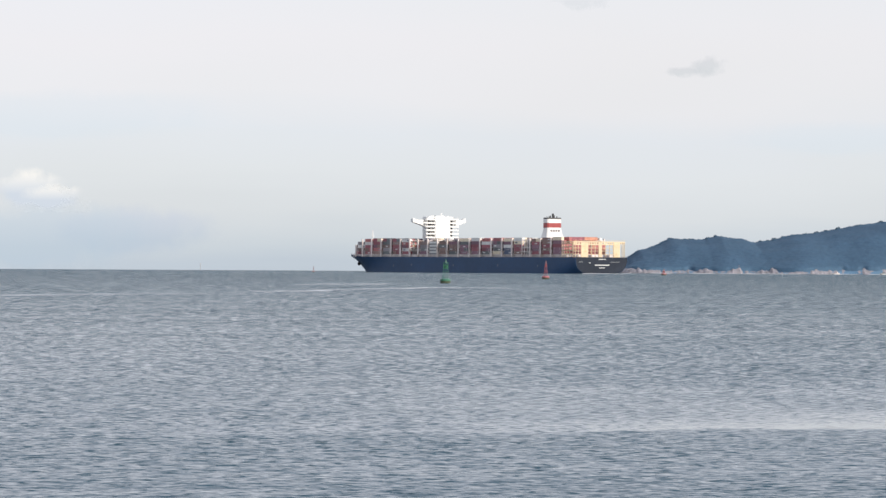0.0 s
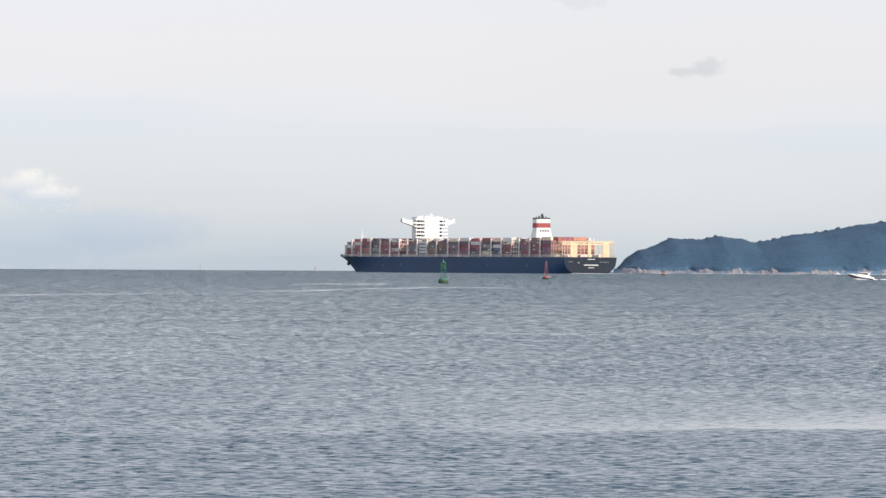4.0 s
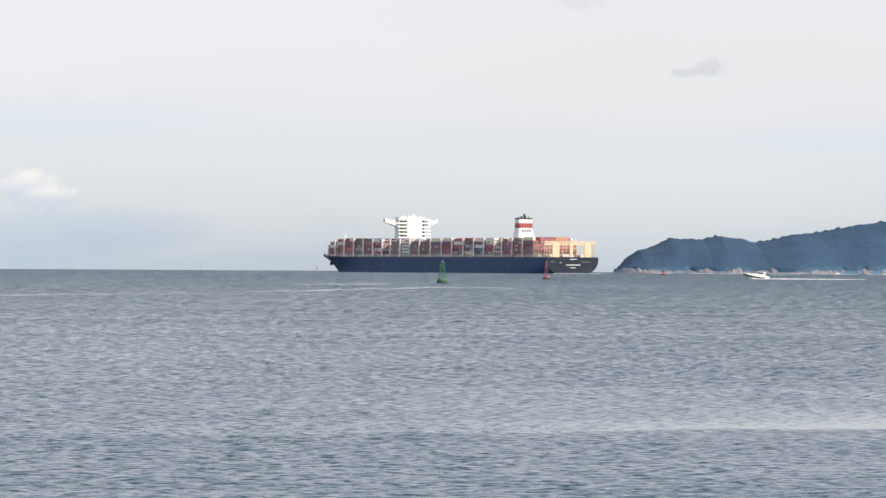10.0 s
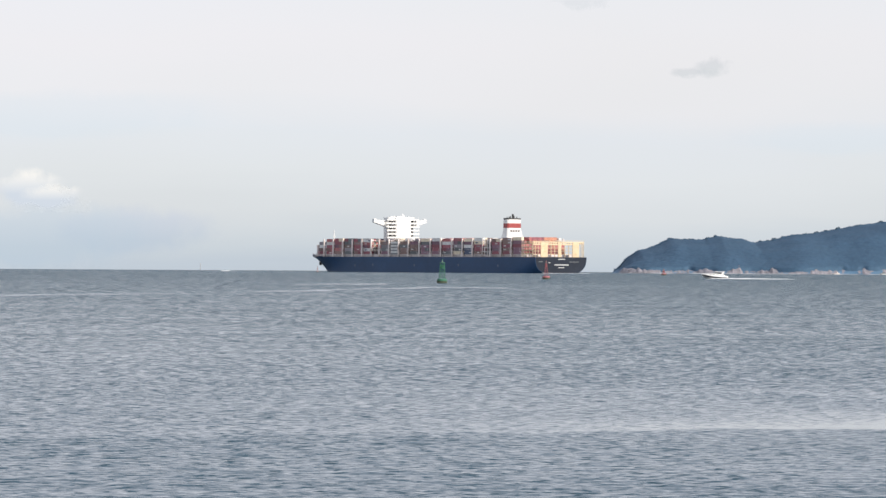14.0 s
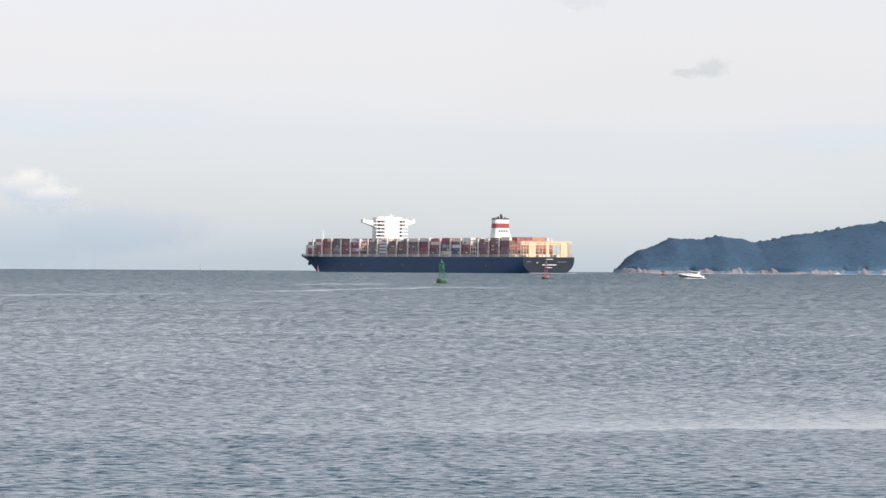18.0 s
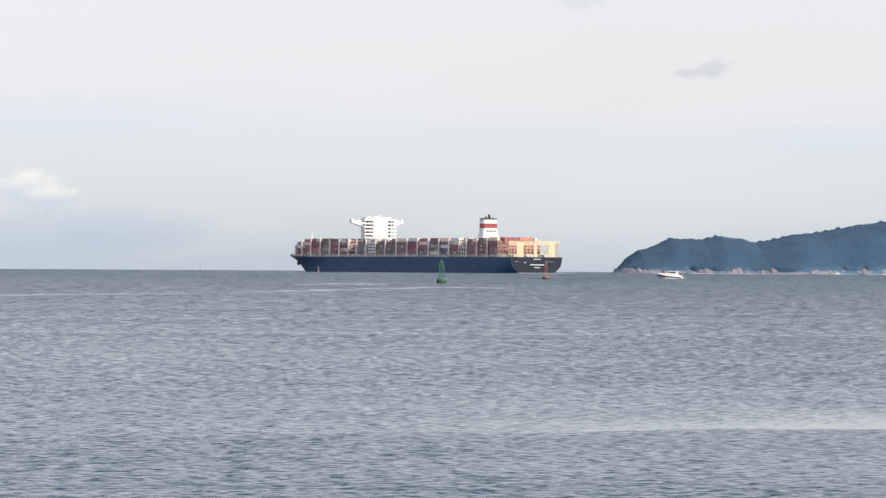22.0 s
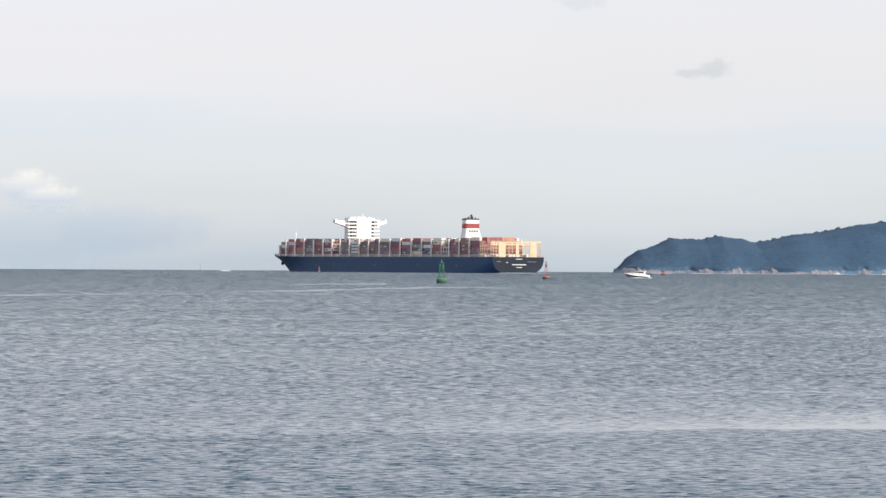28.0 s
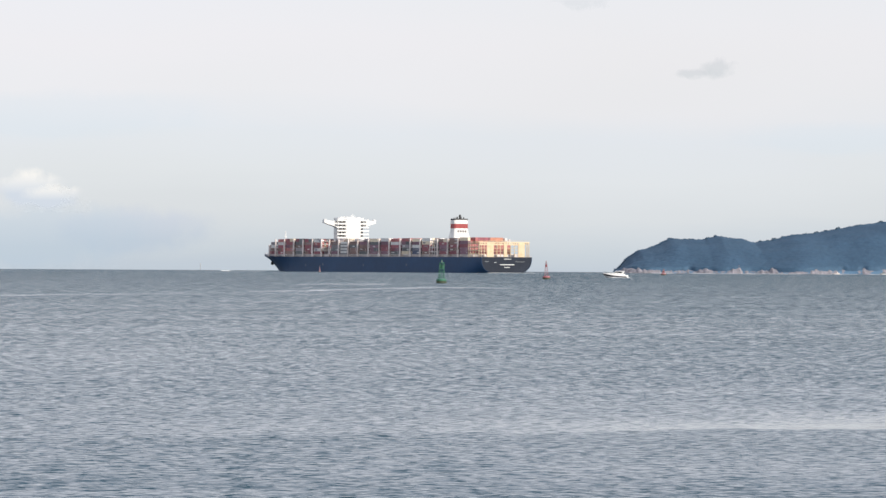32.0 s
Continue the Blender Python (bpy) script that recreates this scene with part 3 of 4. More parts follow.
        part("deck_rail", bm, POST, ship)
    bm = bmesh.new()
    box(bm, 0, 163, DECK_Z + COAMING / 2 - 0.1, 47.0, 296, COAMING - 0.3)
    box(bm, 0, 325, DECK_Z + COAMING / 2 - 0.1, 33.0, 28, COAMING - 0.3)
    box(bm, 0, 349, DECK_Z + COAMING / 2 - 0.1, 23.0, 13, COAMING - 0.3)
    part("hatch_coaming", bm, POST, ship, "weathered pale hatch coaming")


ship_hull()


def container_mesh(material):
    """A forty-foot box: frame proud of recessed, ribbed sides, and door bars at the after end."""
    w, l, h = 2.42, 12.15, TIER - 0.01
    bm = bmesh.new()
    box(bm, 0, 0, h / 2, w - 0.12, l - 0.12, h - 0.10)
    for sx in (-1, 1):
        for sy in (-1, 1):
            box(bm, sx * (w / 2 - 0.08), sy * (l / 2 - 0.08), h / 2, 0.16, 0.16, h)
        for z in (0.08, h - 0.08):
            box(bm, sx * (w / 2 - 0.05), 0, z, 0.10, l - 0.32, 0.16)
        for k in range(9):
            box(bm, sx * (w / 2 - 0.045), -4.8 + 1.2 * k, h / 2, 0.05, 0.5, h - 0.34)
    for k in (-0.75, -0.3, 0.3, 0.75):
        box(bm, k, -l / 2 + 0.03, h / 2, 0.07, 0.05, h - 0.3)
    me = bpy.data.meshes.new("shipping_container")
    bm.to_mesh(me)
    bm.free()
    me.materials.append(material)
    return me


BOXES = [container_mesh(m) for m in BOX_PAINTS]


def panel_mesh(length, tall, material):
    bm = bmesh.new()
    box(bm, 0, 0, 0, 0.04, length, tall)
    me = bpy.data.meshes.new("emblem_panel")
    bm.to_mesh(me)
    bm.free()
    me.materials.append(material)
    return me


PANELS = [panel_mesh(3.2, 0.8, BOX_PAINTS[5]), panel_mesh(5.2, 0.7, BOX_PAINTS[4]), panel_mesh(3.2, 1.1, BOX_PAINTS[3])]
BAND = panel_mesh(11.6, 1.0, BOX_PAINTS[7])
# start of each bay along the ship and the paints of its outer stack, tier by tier from the deck
# (0 maroon, 1 rust, 2 brown, 3 blue, 4 grey, 5 white, 6 ochre, 7 grey-green, 8 plum, 9 cream)
BAYS = [(19.6, "88089"), (34.6, "02022"), (49.8, "08809"), (75.6, "20095"), (90.4, "33589"), (106.0, "97471"), (122.6, "78051"), (138.2, "80085"), (154.8, "87879"), (171.6, "7228"),
        (186.6, "2272"), (201.4, "5555"), (216.2, "8742"), (243.6, "05015"), (258.6, "00027"), (273.8, "74277"), (289.0, "21209"), (304.2, "01051"), (322.0, "4254"), (337.4, "142")]


def deck_half(s):
    return 25.6 if s < 312 else max(12.4, 25.6 - ((s - 312) / 57) ** 1.7 * 25)


CARGO = []  # what rests on the ship, and its place on board


def load(ob, b, s, z):
    CARGO.append((ob, pose(b, s, z)))


def stow_containers():
    rng = random.Random(21)
    z0 = DECK_Z + COAMING
    rest = []
    for s, paints in BAYS:
        tiers = len(paints)
        half = deck_half(s + 12) - 0.4
        rows = int(2 * half / 2.5)
        aft = s == BAYS[0][0]
        grow = 1.0 if aft else rng.choice((0.90, 0.93, 0.96)) if tiers == 5 else 0.95
        for r in range(rows):
            b = (r - (rows - 1) / 2) * 2.5
            n = tiers if r < 2 else max(3, (5 if 150 < s < 220 else tiers) + rng.choice((-1, 0, 0, 0, 0)))
            if aft:
                n = 5 if r == 0 or 2 < r < 14 else 0 if r > 16 else 4 if r == 1 else 3
            for k in range(n):
                near = r == 0 or (aft and r > 0)
                paint = rng.choice((5, 9, 4)) if k == tiers and r < 6 else int(paints[k % tiers]) if r == 0 or rng.random() < 0.4 else rng.choice((0, 0, 1, 2, 3, 4, 5, 5, 7, 8, 9))
                if aft:
                    paint = int(paints[k]) if r == 0 else rng.choice((1, 0, 1, 2, 6)) if k < 4 else rng.choice((0, 0, 8, 1)) if r < 9 else 6
                if near:
                    pair = r == 0 and not aft and paint != 5 and rng.random() < 0.3
                    for y in (-3.08, 3.08) if pair else (0.0,):
                        ob = new("shipping_container", BOXES[paint] if y <= 0 else BOXES[rng.choice((paint, paint, 0, 8, 2))])
                        ob.scale = (1, 0.49 if pair else 1, grow)
                        load(ob, b + rng.uniform(-0.03, 0.03), s + 6.1 + y, z0 + k * TIER * grow)
                        paint_name = ob.data.materials[0].name.replace("_container_paint", "").replace("_", " ")
                        tagged(ob, paint_name + " corrugated steel shipping container stowed on the ship's deck", "shipping container", "containers on the ship")
                    if r == 0 and paints == "5555":
                        band = new("dark_band", BAND)
                        band.parent = ob
                        band.location = (-1.23, 0, 0.5)
                    elif r == 0 and not aft and not pair and rng.random() < 0.42:
                        mark = new("emblem_panel", PANELS[rng.choice((0, 0, 1)) if paint not in (5, 9) else 2])
                        mark.parent = ob
                        mark.location = (-1.23, rng.choice((-3.2, 0.0, 2.6)), rng.uniform(1.2, 1.7))
                else:
                    rest.append((b, s + 6.1, z0 + (k * TIER + TIER / 2) * grow, paint))
    # hatch covers and side pedestals that carry the stacks
    for s, paints in BAYS:
        bm = bmesh.new()
        box(bm, 0, s + 6.1, z0 - 0.16, 2 * (deck_half(s + 12) - 0.5), 12.5, 0.3)
        for b in (-1, 1):
            for y in (0.4, 11.8):
                box(bm, b * (deck_half(s + 12) - 1.0), s + y, (DECK_Z + z0) / 2 - 0.3, 0.5, 0.6, z0 - DECK_Z)
        part("hatch_cover", bm, POST, ship)
    # crossed lashing rods on the lower tiers of the outer row
    for s, paints in BAYS:
        half = deck_half(s + 12) - 0.3
        for y0, y1 in ((-0.4, 2.6), (12.6, 9.6)):
            for up in (1.0, 2.0):
                bm = bmesh.new()
                rod(bm, (-half, s + y0, z0 - 0.3), (-half, s + y1, z0 + TIER * up), 0.09, None, 4)
                part("lashing_rod", bm, POST, ship)
    # the inner stacks, hidden behind the outer row but for their tops
    cube = np.array([[x, y, z] for x in (-1.2, 1.2) for y in (-6.05, 6.05) for z in (-1.36, 1.36)])
    quads = np.array([[0, 1, 3, 2], [4, 6, 7, 5], [0, 4, 5, 1], [2, 3, 7, 6], [0, 2, 6, 4], [1, 5, 7, 3]])
    for paint in range(len(BOX_PAINTS)):
        mine = [q[:3] for q in rest if q[3] == paint]
        if mine:
            vs = np.vstack([cube + np.array(q) for q in mine])
            fs = np.vstack([quads + 8 * i for i in range(len(mine))])
            ob = np_mesh("container_stacks", vs, fs, BOX_PAINTS[paint])
            load(ob, 0, 0, 0)
            tagged(ob, "steel shipping containers stowed in the inner stacks", "containers", kind="stuff")


stow_containers()


def lashing_bridge(s, half, top):
    """Walkways across the ship between two bays, carried on posts."""
    bm = bmesh.new()
    for z in np.arange(DECK_Z + COAMING, top, TIER):
        box(bm, 0, s, z, 2 * half, 1.7, 0.32)
    bridge = part("lashing_bridge", bm, POST, ship)
    n = max(2, round(2 * half / 7.5))
    for k in range(n + 1):
        b = -half + 2 * half * k / n
        edge = k in (0, n)
        bm = bmesh.new()
        box(bm, b + (0.25 * (1 if k else -1) if edge else 0), s, (DECK_Z + top) / 2 + 0.4, 0.9 if edge else 0.4, 1.3 if edge else 0.7, top - DECK_Z + 0.8)
        part("post", bm, POST, bridge)


for s, paints in BAYS[:-1]:
    half = deck_half(s + 12)
    lashing_bridge(s + 13.5, half, DECK_Z + COAMING + TIER * (4.3 if s < 310 else 3.6 if s < 320 else 2.6))


lashing_bridge(242.6, deck_half(250), DECK_Z + COAMING + TIER * 4.3)


def stern_frame():
    """The cream lashing frame at the stern: wide plates, thin posts and walkways."""
    frame_ob = tagged(new("stern_frame"), "cream steel lashing frame over the stern deck")
    frame_ob.parent = ship
    for b0, b1 in ((-17.2, -10.4), (-0.2, 3.0), (14.0, 20.6)):
        bm = bmesh.new()
        box(bm, (b0 + b1) / 2, 3.5, DECK_Z + 5.8, b1 - b0, 0.8, 11.6)
        softened(bm, 0.12, 1)
        part("plate", bm, CREAM, frame_ob)
    for b in (-25.0, -22.6, -19.8, -7.0, -3.6, 6.6, 10.4, 22.6, 23.9, 25.1):
        bm = bmesh.new()
        box(bm, b, 3.5, DECK_Z + 6.2, 0.36, 0.5, 12.4)
        part("post", bm, CREAM, frame_ob)
    for z, h in ((DECK_Z + 12.2, 0.9), (DECK_Z + 10.2, 0.9), (DECK_Z + 7.4, 0.34), (DECK_Z + 4.9, 0.34), (DECK_Z + 2.4, 0.3)):
        bm = bmesh.new()
        box(bm, 0 if z > DECK_Z + 12 else -2.4, 3.5, z, 50.4 if z > DECK_Z + 12 else 45.6, 1.2, h)
        softened(bm, 0.06, 1)
        part("walkway", bm, CREAM, frame_ob)
    for b in np.arange(-24.0, 24.5, 2.4):
        bm = bmesh.new()
        box(bm, float(b), 3.5, DECK_Z + 11.2, 1.1, 0.9, 1.3)
        part("web_plate", bm, CREAM, frame_ob)
    for z in (DECK_Z + 2.6, DECK_Z + 5.4, DECK_Z + 8.2, DECK_Z + 11.0, DECK_Z + 12.3):
        bm = bmesh.new()
        box(bm, -25.2, 11.0, z, 0.5, 14.2, 0.7)
        part("side_beam", bm, CREAM, frame_ob)
    for y in (7.6, 11.6, 15.4, 18.2):
        bm = bmesh.new()
        box(bm, -25.3, y, DECK_Z + 6.2, 0.4, 0.6, 12.4)
        part("side_post", bm, CREAM, frame_ob)
    bm = bmesh.new()
    for b in np.arange(-25, 25.2, 2.5):
        rod(bm, (b, 3.0, DECK_Z + 12.4), (b, 3.0, DECK_Z + 13.6), 0.07, None, 4)
    rod(bm, (-25, 3.0, DECK_Z + 13.6), (25, 3.0, DECK_Z + 13.6), 0.08, None, 4)
    part("railing", bm, CREAM, frame_ob)


stern_frame()


def bridge_house():
    house = tagged(new("bridge_house"), "white accommodation block with bridge wings")
    house.parent = ship
    s = 238.3
    bm = bmesh.new()
    box(bm, 0, s + 1.5, 28.5, 25.0, 8.0, 31.0)
    box(bm, 0, s - 3.2, 29.5, 14.6, 7.0, 33.0)
    softened(bm, 0.25, 1)
    part("block", bm, WHITE, house)
    for side in (-1, 1):
        for k in range(6):
            z = 29.0 + 3.0 * k
            bm = bmesh.new()
            box(bm, side * 11.6, s - 3.3, z, 9.2, 6.0, 0.35)
            box(bm, side * 11.6, s - 6.2, z + 0.65, 9.2, 0.12, 0.9)
            for b in (7.6, 11.2, 15.2):
                rod(bm, (side * b, s - 6.1, z), (side * b, s - 6.1, z + 3.0), 0.14, None, 6)
            part("balcony", bm, WHITE, house)
        for k in range(5):
            for b in (8.6, 10.2, 11.6):
                bm = bmesh.new()
                box(bm, side * b, s - 2.55, 31.0 + 3.0 * k, 1.1, 0.1, 1.5)
                part("window", bm, DARK_GLASS, house)
        # wing: deep box tapering outward, with a sloping brace below
        bm = bmesh.new()
        x = side
        loft(bm, [[(x * 12.0, s - 2.5, 37.6), (x * 12.0, s + 2.5, 37.6), (x * 12.0, s + 2.5, 44.0), (x * 12.0, s - 2.5, 44.0)],
                  [(x * 18.5, s - 2.3, 39.9), (x * 18.5, s + 2.3, 39.9), (x * 18.5, s + 2.3, 44.0), (x * 18.5, s - 2.3, 44.0)],
                  [(x * 26.5, s - 1.6, 42.2), (x * 26.5, s + 1.6, 42.2), (x * 26.5, s + 1.6, 44.6), (x * 26.5, s - 1.6, 44.6)]])
        part("bridge_wing", bm, WHITE, house)
        bm = bmesh.new()
        box(bm, side * 25.2, s, 45.0, 2.2, 2.6, 0.9)
        softened(bm, 0.2, 1)
        part("wing_cab", bm, WHITE, house)
    bm = bmesh.new()
    box(bm, 0, s + 0.8, 45.6, 25.6, 8.4, 2.4)
    softened(bm, 0.3, 1)
    wheel = part("wheelhouse", bm, WHITE, house)
    for k in range(-7, 8):
        bm = bmesh.new()
        box(bm, k * 1.7, s + 5.02, 45.9, 1.35, 0.08, 1.1)
        part("pane", bm, DARK_GLASS, wheel)
    for b, h, r in ((3.0, 3.0, 0.28), (-3.0, 1.6, 0.16), (6.5, 1.6, 0.14), (-7.6, 1.4, 0.14)):
        bm = bmesh.new()
        rod(bm, (b, s, 46.8), (b, s, 47.0 + h), r, r * 0.6, 6)
        if b == 3.0:
            for z, w in ((48.4, 3.6), (49.3, 2.4)):
                box(bm, b, s, z, w, 0.25, 0.25)
        part("radar_mast" if b == 3.0 else "aerial", bm, WHITE, house)
    bm = bmesh.new()
    box(bm, 0, s + 0.5, 47.1, 7.0, 4.0, 0.9)
    box(bm, -8.5, s + 0.5, 47.0, 2.6, 3.0, 0.7)
    box(bm, 9.0, s + 0.5, 47.0, 2.0, 3.0, 0.6)
    softened(bm, 0.15, 1)
    part("top_deck_house", bm, WHITE, house)
    for b in (-5.0, 5.0):
        bm = bmesh.new()
        bmesh.ops.create_icosphere(bm, subdivisions=2, radius=0.7, matrix=Matrix.Translation((b, s + 1, 47.4)))
        smooth(part("satellite_dome", bm, WHITE, house))


bridge_house()


def funnel():
    f = tagged(new("funnel"), "white funnel with a red band and sooty black top")
    f.parent = ship
    s = 69.2

    def ring(hw, hl, z, shift=0.0):
        c = 1.0
        pts = [(-hw + c, -hl), (hw - c, -hl), (hw, -hl + c), (hw, hl - c), (hw - c, hl), (-hw + c, hl), (-hw, hl - c), (-hw, -hl + c)]
        return [(x, s + y + shift, z) for x, y in pts]

    for name, mat, spec in (("base", WHITE, ((8.6, 5.2, 13.0), (8.5, 5.1, 28.0), (7.6, 4.4, 31.5), (6.7, 3.7, 36.9))), ("band", RED_BAND, ((6.95, 3.75, 36.9), (6.85, 3.7, 40.7))),
                            ("upper", WHITE, ((6.85, 3.65, 40.7), (6.8, 3.6, 43.9))), ("cap", BLACK, ((7.0, 3.7, 43.9), (6.8, 3.5, 45.0)))):
        bm = bmesh.new()
        loft(bm, [ring(*q) for q in spec])
        part(name, bm, mat, f)
    for b, y, h, r in ((0.6, 0, 48.3, 0.9), (2.2, 0.6, 46.8, 0.5), (-1.6, 0.4, 46.6, 0.5), (-3.4, -0.4, 46.2, 0.4), (4.6, 0.2, 46.2, 0.4), (-5.2, 0.0, 45.9, 0.35)):
        bm = bmesh.new()
        rod(bm, (b, s + y, 44.5), (b, s + y, h), r, r, 10)
        part("exhaust_pipe", bm, BLACK, f)
    for k in range(4):
        bm = bmesh.new()
        box(bm, -3.7 + 2.45 * k, s - 4.0, 34.4, 1.5, 0.7, 1.7)
        part("emblem_bar", bm, EMBLEM, f, "dull grey emblem bar on the funnel")
    # engine casing below
    bm = bmesh.new()
    box(bm, 0, s + 0.5, 20.5, 42.0, 9.0, 14.5)
    softened(bm, 0.3, 1)
    casing = part("engine_casing", bm, STEEL, ship, "grey steel engine casing behind white frames")
    for side in (-1, 1):
        for y in (-4.4, -0.8, 3.0, 6.4):
            bm = bmesh.new()
            box(bm, side * 25.0, s + y, 20.2, 0.6, 0.6, 14.0)
            part("frame_post", bm, POST, casing)
        for z in (17.4, 20.6, 24.4, 26.8):
            bm = bmesh.new()
            box(bm, side * 25.0, s + 1.0, z, 0.5, 11.0, 0.6)
            part("frame_beam", bm, POST, casing)
    # black slabs stand in for the dark openings behind the frames
    for k in range(4):
        bm = bmesh.new()
        box(bm, -21.1, s - 2.6 + 2.1 * k, 22.0, 0.2, 1.2, 7.5)
        part("louvre", bm, BLACK, casing)


funnel()


def foremast():
    bm = bmesh.new()
    rod(bm, (0, 342.0, 13.5), (0, 342.0, 36.0), 0.6, 0.35, 8)
    box(bm, 0, 342.0, 31.0, 3.4, 0.3, 0.3)
    box(bm, 0, 342.0, 28.0, 1.6, 1.6, 0.25)
    part("foremast", bm, WHITE, ship, "white foremast with a short yard")
    bm = bmesh.new()
    box(bm, 0, 363, 15.1, 4.0, 4.0, 1.4)
    part("windlass", bm, STEEL, ship)
    bm = bmesh.new()
    box(bm, 0, 357.5, 15.2, 15.0, 0.4, 2.6)
    part("breakwater", bm, POST, ship)


foremast()


def foam_strip(name, seed, count, length, spread, size, thick=0.25):
    rng = random.Random(seed)
    bm = bmesh.new()
    for k in range(count):
        r = rng.uniform(0.5, 1.0) * size
        bmesh.ops.create_icosphere(bm, subdivisions=1, radius=r, matrix=Matrix.Translation((rng.gauss(0, spread), rng.uniform(-length / 2, length / 2), 0.02)) @ Matrix.Diagonal((1.0, 2.2, thick, 1)))
    return part(name, bm, FOAM)


wash = foam_strip("stern_wash", 3, 90, 26, 7.0, 0.8)
wash.parent = ship
wash.location = (2, -13, 0)
transom_wash = foam_strip("transom_wash", 5, 70, 46, 1.0, 0.6, 0.4)
transom_wash.parent = ship
transom_wash.matrix_basis = pose(3, -3.0, 0, 0, 0, 90)
bow_wash = foam_strip("bow_wash", 4, 40, 40, 0.5, 0.5, 0.6)
bow_wash.parent = ship
bow_wash.matrix_basis = pose(-10.5, 328, 0, 0, 0, -19)
for k, (sx, length) in enumerate([(196, 16), (232, 22), (262, 30), (300, 40), (352, 34), (392, 26)]):
    surf = tagged(foam_strip("surf", 20 + k, 70, length, 1.2, 0.8), "white surf breaking along the rocks", "surf", "surf lines along the headland")
    surf.matrix_basis = pose(sx, shore(sx) - 12 - 6 * (k % 3), 0, 0, 0, 90)

# ---- buoys ----


def buoy(name, paint, label, tall, width, slim=0.5, taper=0.55):
    root = tagged(new(name), label, "buoy")
    bm = bmesh.new()
    r = width / 2
    rings = []
    for z, f in ((-0.6, 0.75), (-0.1, 1.0), (0.9, 1.0), (1.15, 0.92), (1.25, 0.6)):
        rings.append([(r * f * math.cos(a * math.pi / 10), r * f * math.sin(a * math.pi / 10), z) for a in range(20)])
    loft(bm, rings)
    hull = part("float", bm, paint, root)
    bm = bmesh.new()
    loft(bm, [[(r * 1.012 * math.cos(a * math.pi / 10), r * 1.012 * math.sin(a * math.pi / 10), z) for a in range(20)] for z in (-0.1, 0.62)])
    part("waterline_band", bm, WEED, hull)
    bm = bmesh.new()
    rod(bm, (r * 0.93, 0, 1.1), (r * 0.93, 0, 1.6), 0.06, None, 5)
    part("lifting_eye", bm, STEEL, hull)
    for k in range(4):
        a = math.pi / 4 + k * math.pi / 2
        bm = bmesh.new()
        rod(bm, (slim * 1.5 * math.cos(a), slim * 1.5 * math.sin(a), 1.2), (slim * 1.5 * taper * math.cos(a), slim * 1.5 * taper * math.sin(a), tall - 1.2), 0.06, 0.05, 6)
        part("leg", bm, paint, root)
    for k in range(5):
        f = (k + 0.3) / 5
        z = 1.3 + (tall - 2.6) * f
        w = slim * 1.5 * (1 - (1 - taper) * f) * 1.42
        bm = bmesh.new()
        for c, s in ((1, 0), (-1, 0)):
            box(bm, c * w / 2, 0, z, 0.06, w, 0.09)
            box(bm, 0, c * w / 2, z, w, 0.06, 0.09)
        for c, d in ((1, 1), (1, -1), (-1, 1), (-1, -1)):
            rod(bm, (c * w / 2, -w / 2 * d, z), (c * w / 2, w / 2 * d, z + (tall - 2.6) / 5), 0.02, None, 4)
            rod(bm, (-w / 2 * d, c * w / 2, z), (w / 2 * d, c * w / 2, z + (tall - 2.6) / 5), 0.02, None, 4)
        part("brace", bm, paint, root)
    bm = bmesh.new()
    w = slim * 1.5 * taper * 1.5
    box(bm, 0, 0, tall - 1.95, w, 0.08, 1.1)
    box(bm, 0, 0, tall - 1.95, 0.08, w, 1.1)
    part("day_panel", bm, paint, root)
    bm = bmesh.new()
    rod(bm, (0, 0, tall - 1.05), (0, 0, tall - 0.85), slim * taper * 1.35, None, 12)
    part("platform", bm, paint, root)
    bm = bmesh.new()
    rod(bm, (0, 0, tall - 0.85), (0, 0, tall - 0.4), 0.2, 0.16, 10)
    part("lantern", bm, LAMP_GLASS, root, "dark lantern")
    bm = bmesh.new()
    rod(bm, (0, 0, tall - 0.4), (0, 0, tall), 0.2, 0.05, 10)
    part("topmark", bm, paint, root)
    return root


green_buoy = buoy("channel_buoy", BUOY_GREEN, "faded green lattice channel buoy afloat", 6.5, 2.8, 0.66, 0.86)
red_buoy = buoy("channel_buoy", BUOY_RED, "faded red lattice channel buoy afloat", 7.1, 2.9, 0.62, 0.42)
shore_buoy = buoy("channel_buoy", BUOY_RED, "small red channel buoy off the rocky shore", 4.3, 3.4, 0.8)
far_buoy = buoy("channel_buoy", BUOY_PALE, "distant slim faded red channel buoy", 5.0, 1.5, 0.4)


def far_beacon():
    root = tagged(new("beacon"), "thin grey beacon post far out at sea", "beacon")
    bm = bmesh.new()
    rod(bm, (0, 0, -1), (0, 0, 7.0), 0.35, 0.25, 8)
    part("pole", bm, STEEL, root)
    bm = bmesh.new()
    rod(bm, (0, 0, 6.6), (0, 0, 8.0), 0.6, 0.1, 8)
    part("topmark", bm, STEEL, root)
    root.matrix_basis = pose(-256.0, 4780, 0)


far_beacon()

# ---- motor boats ----


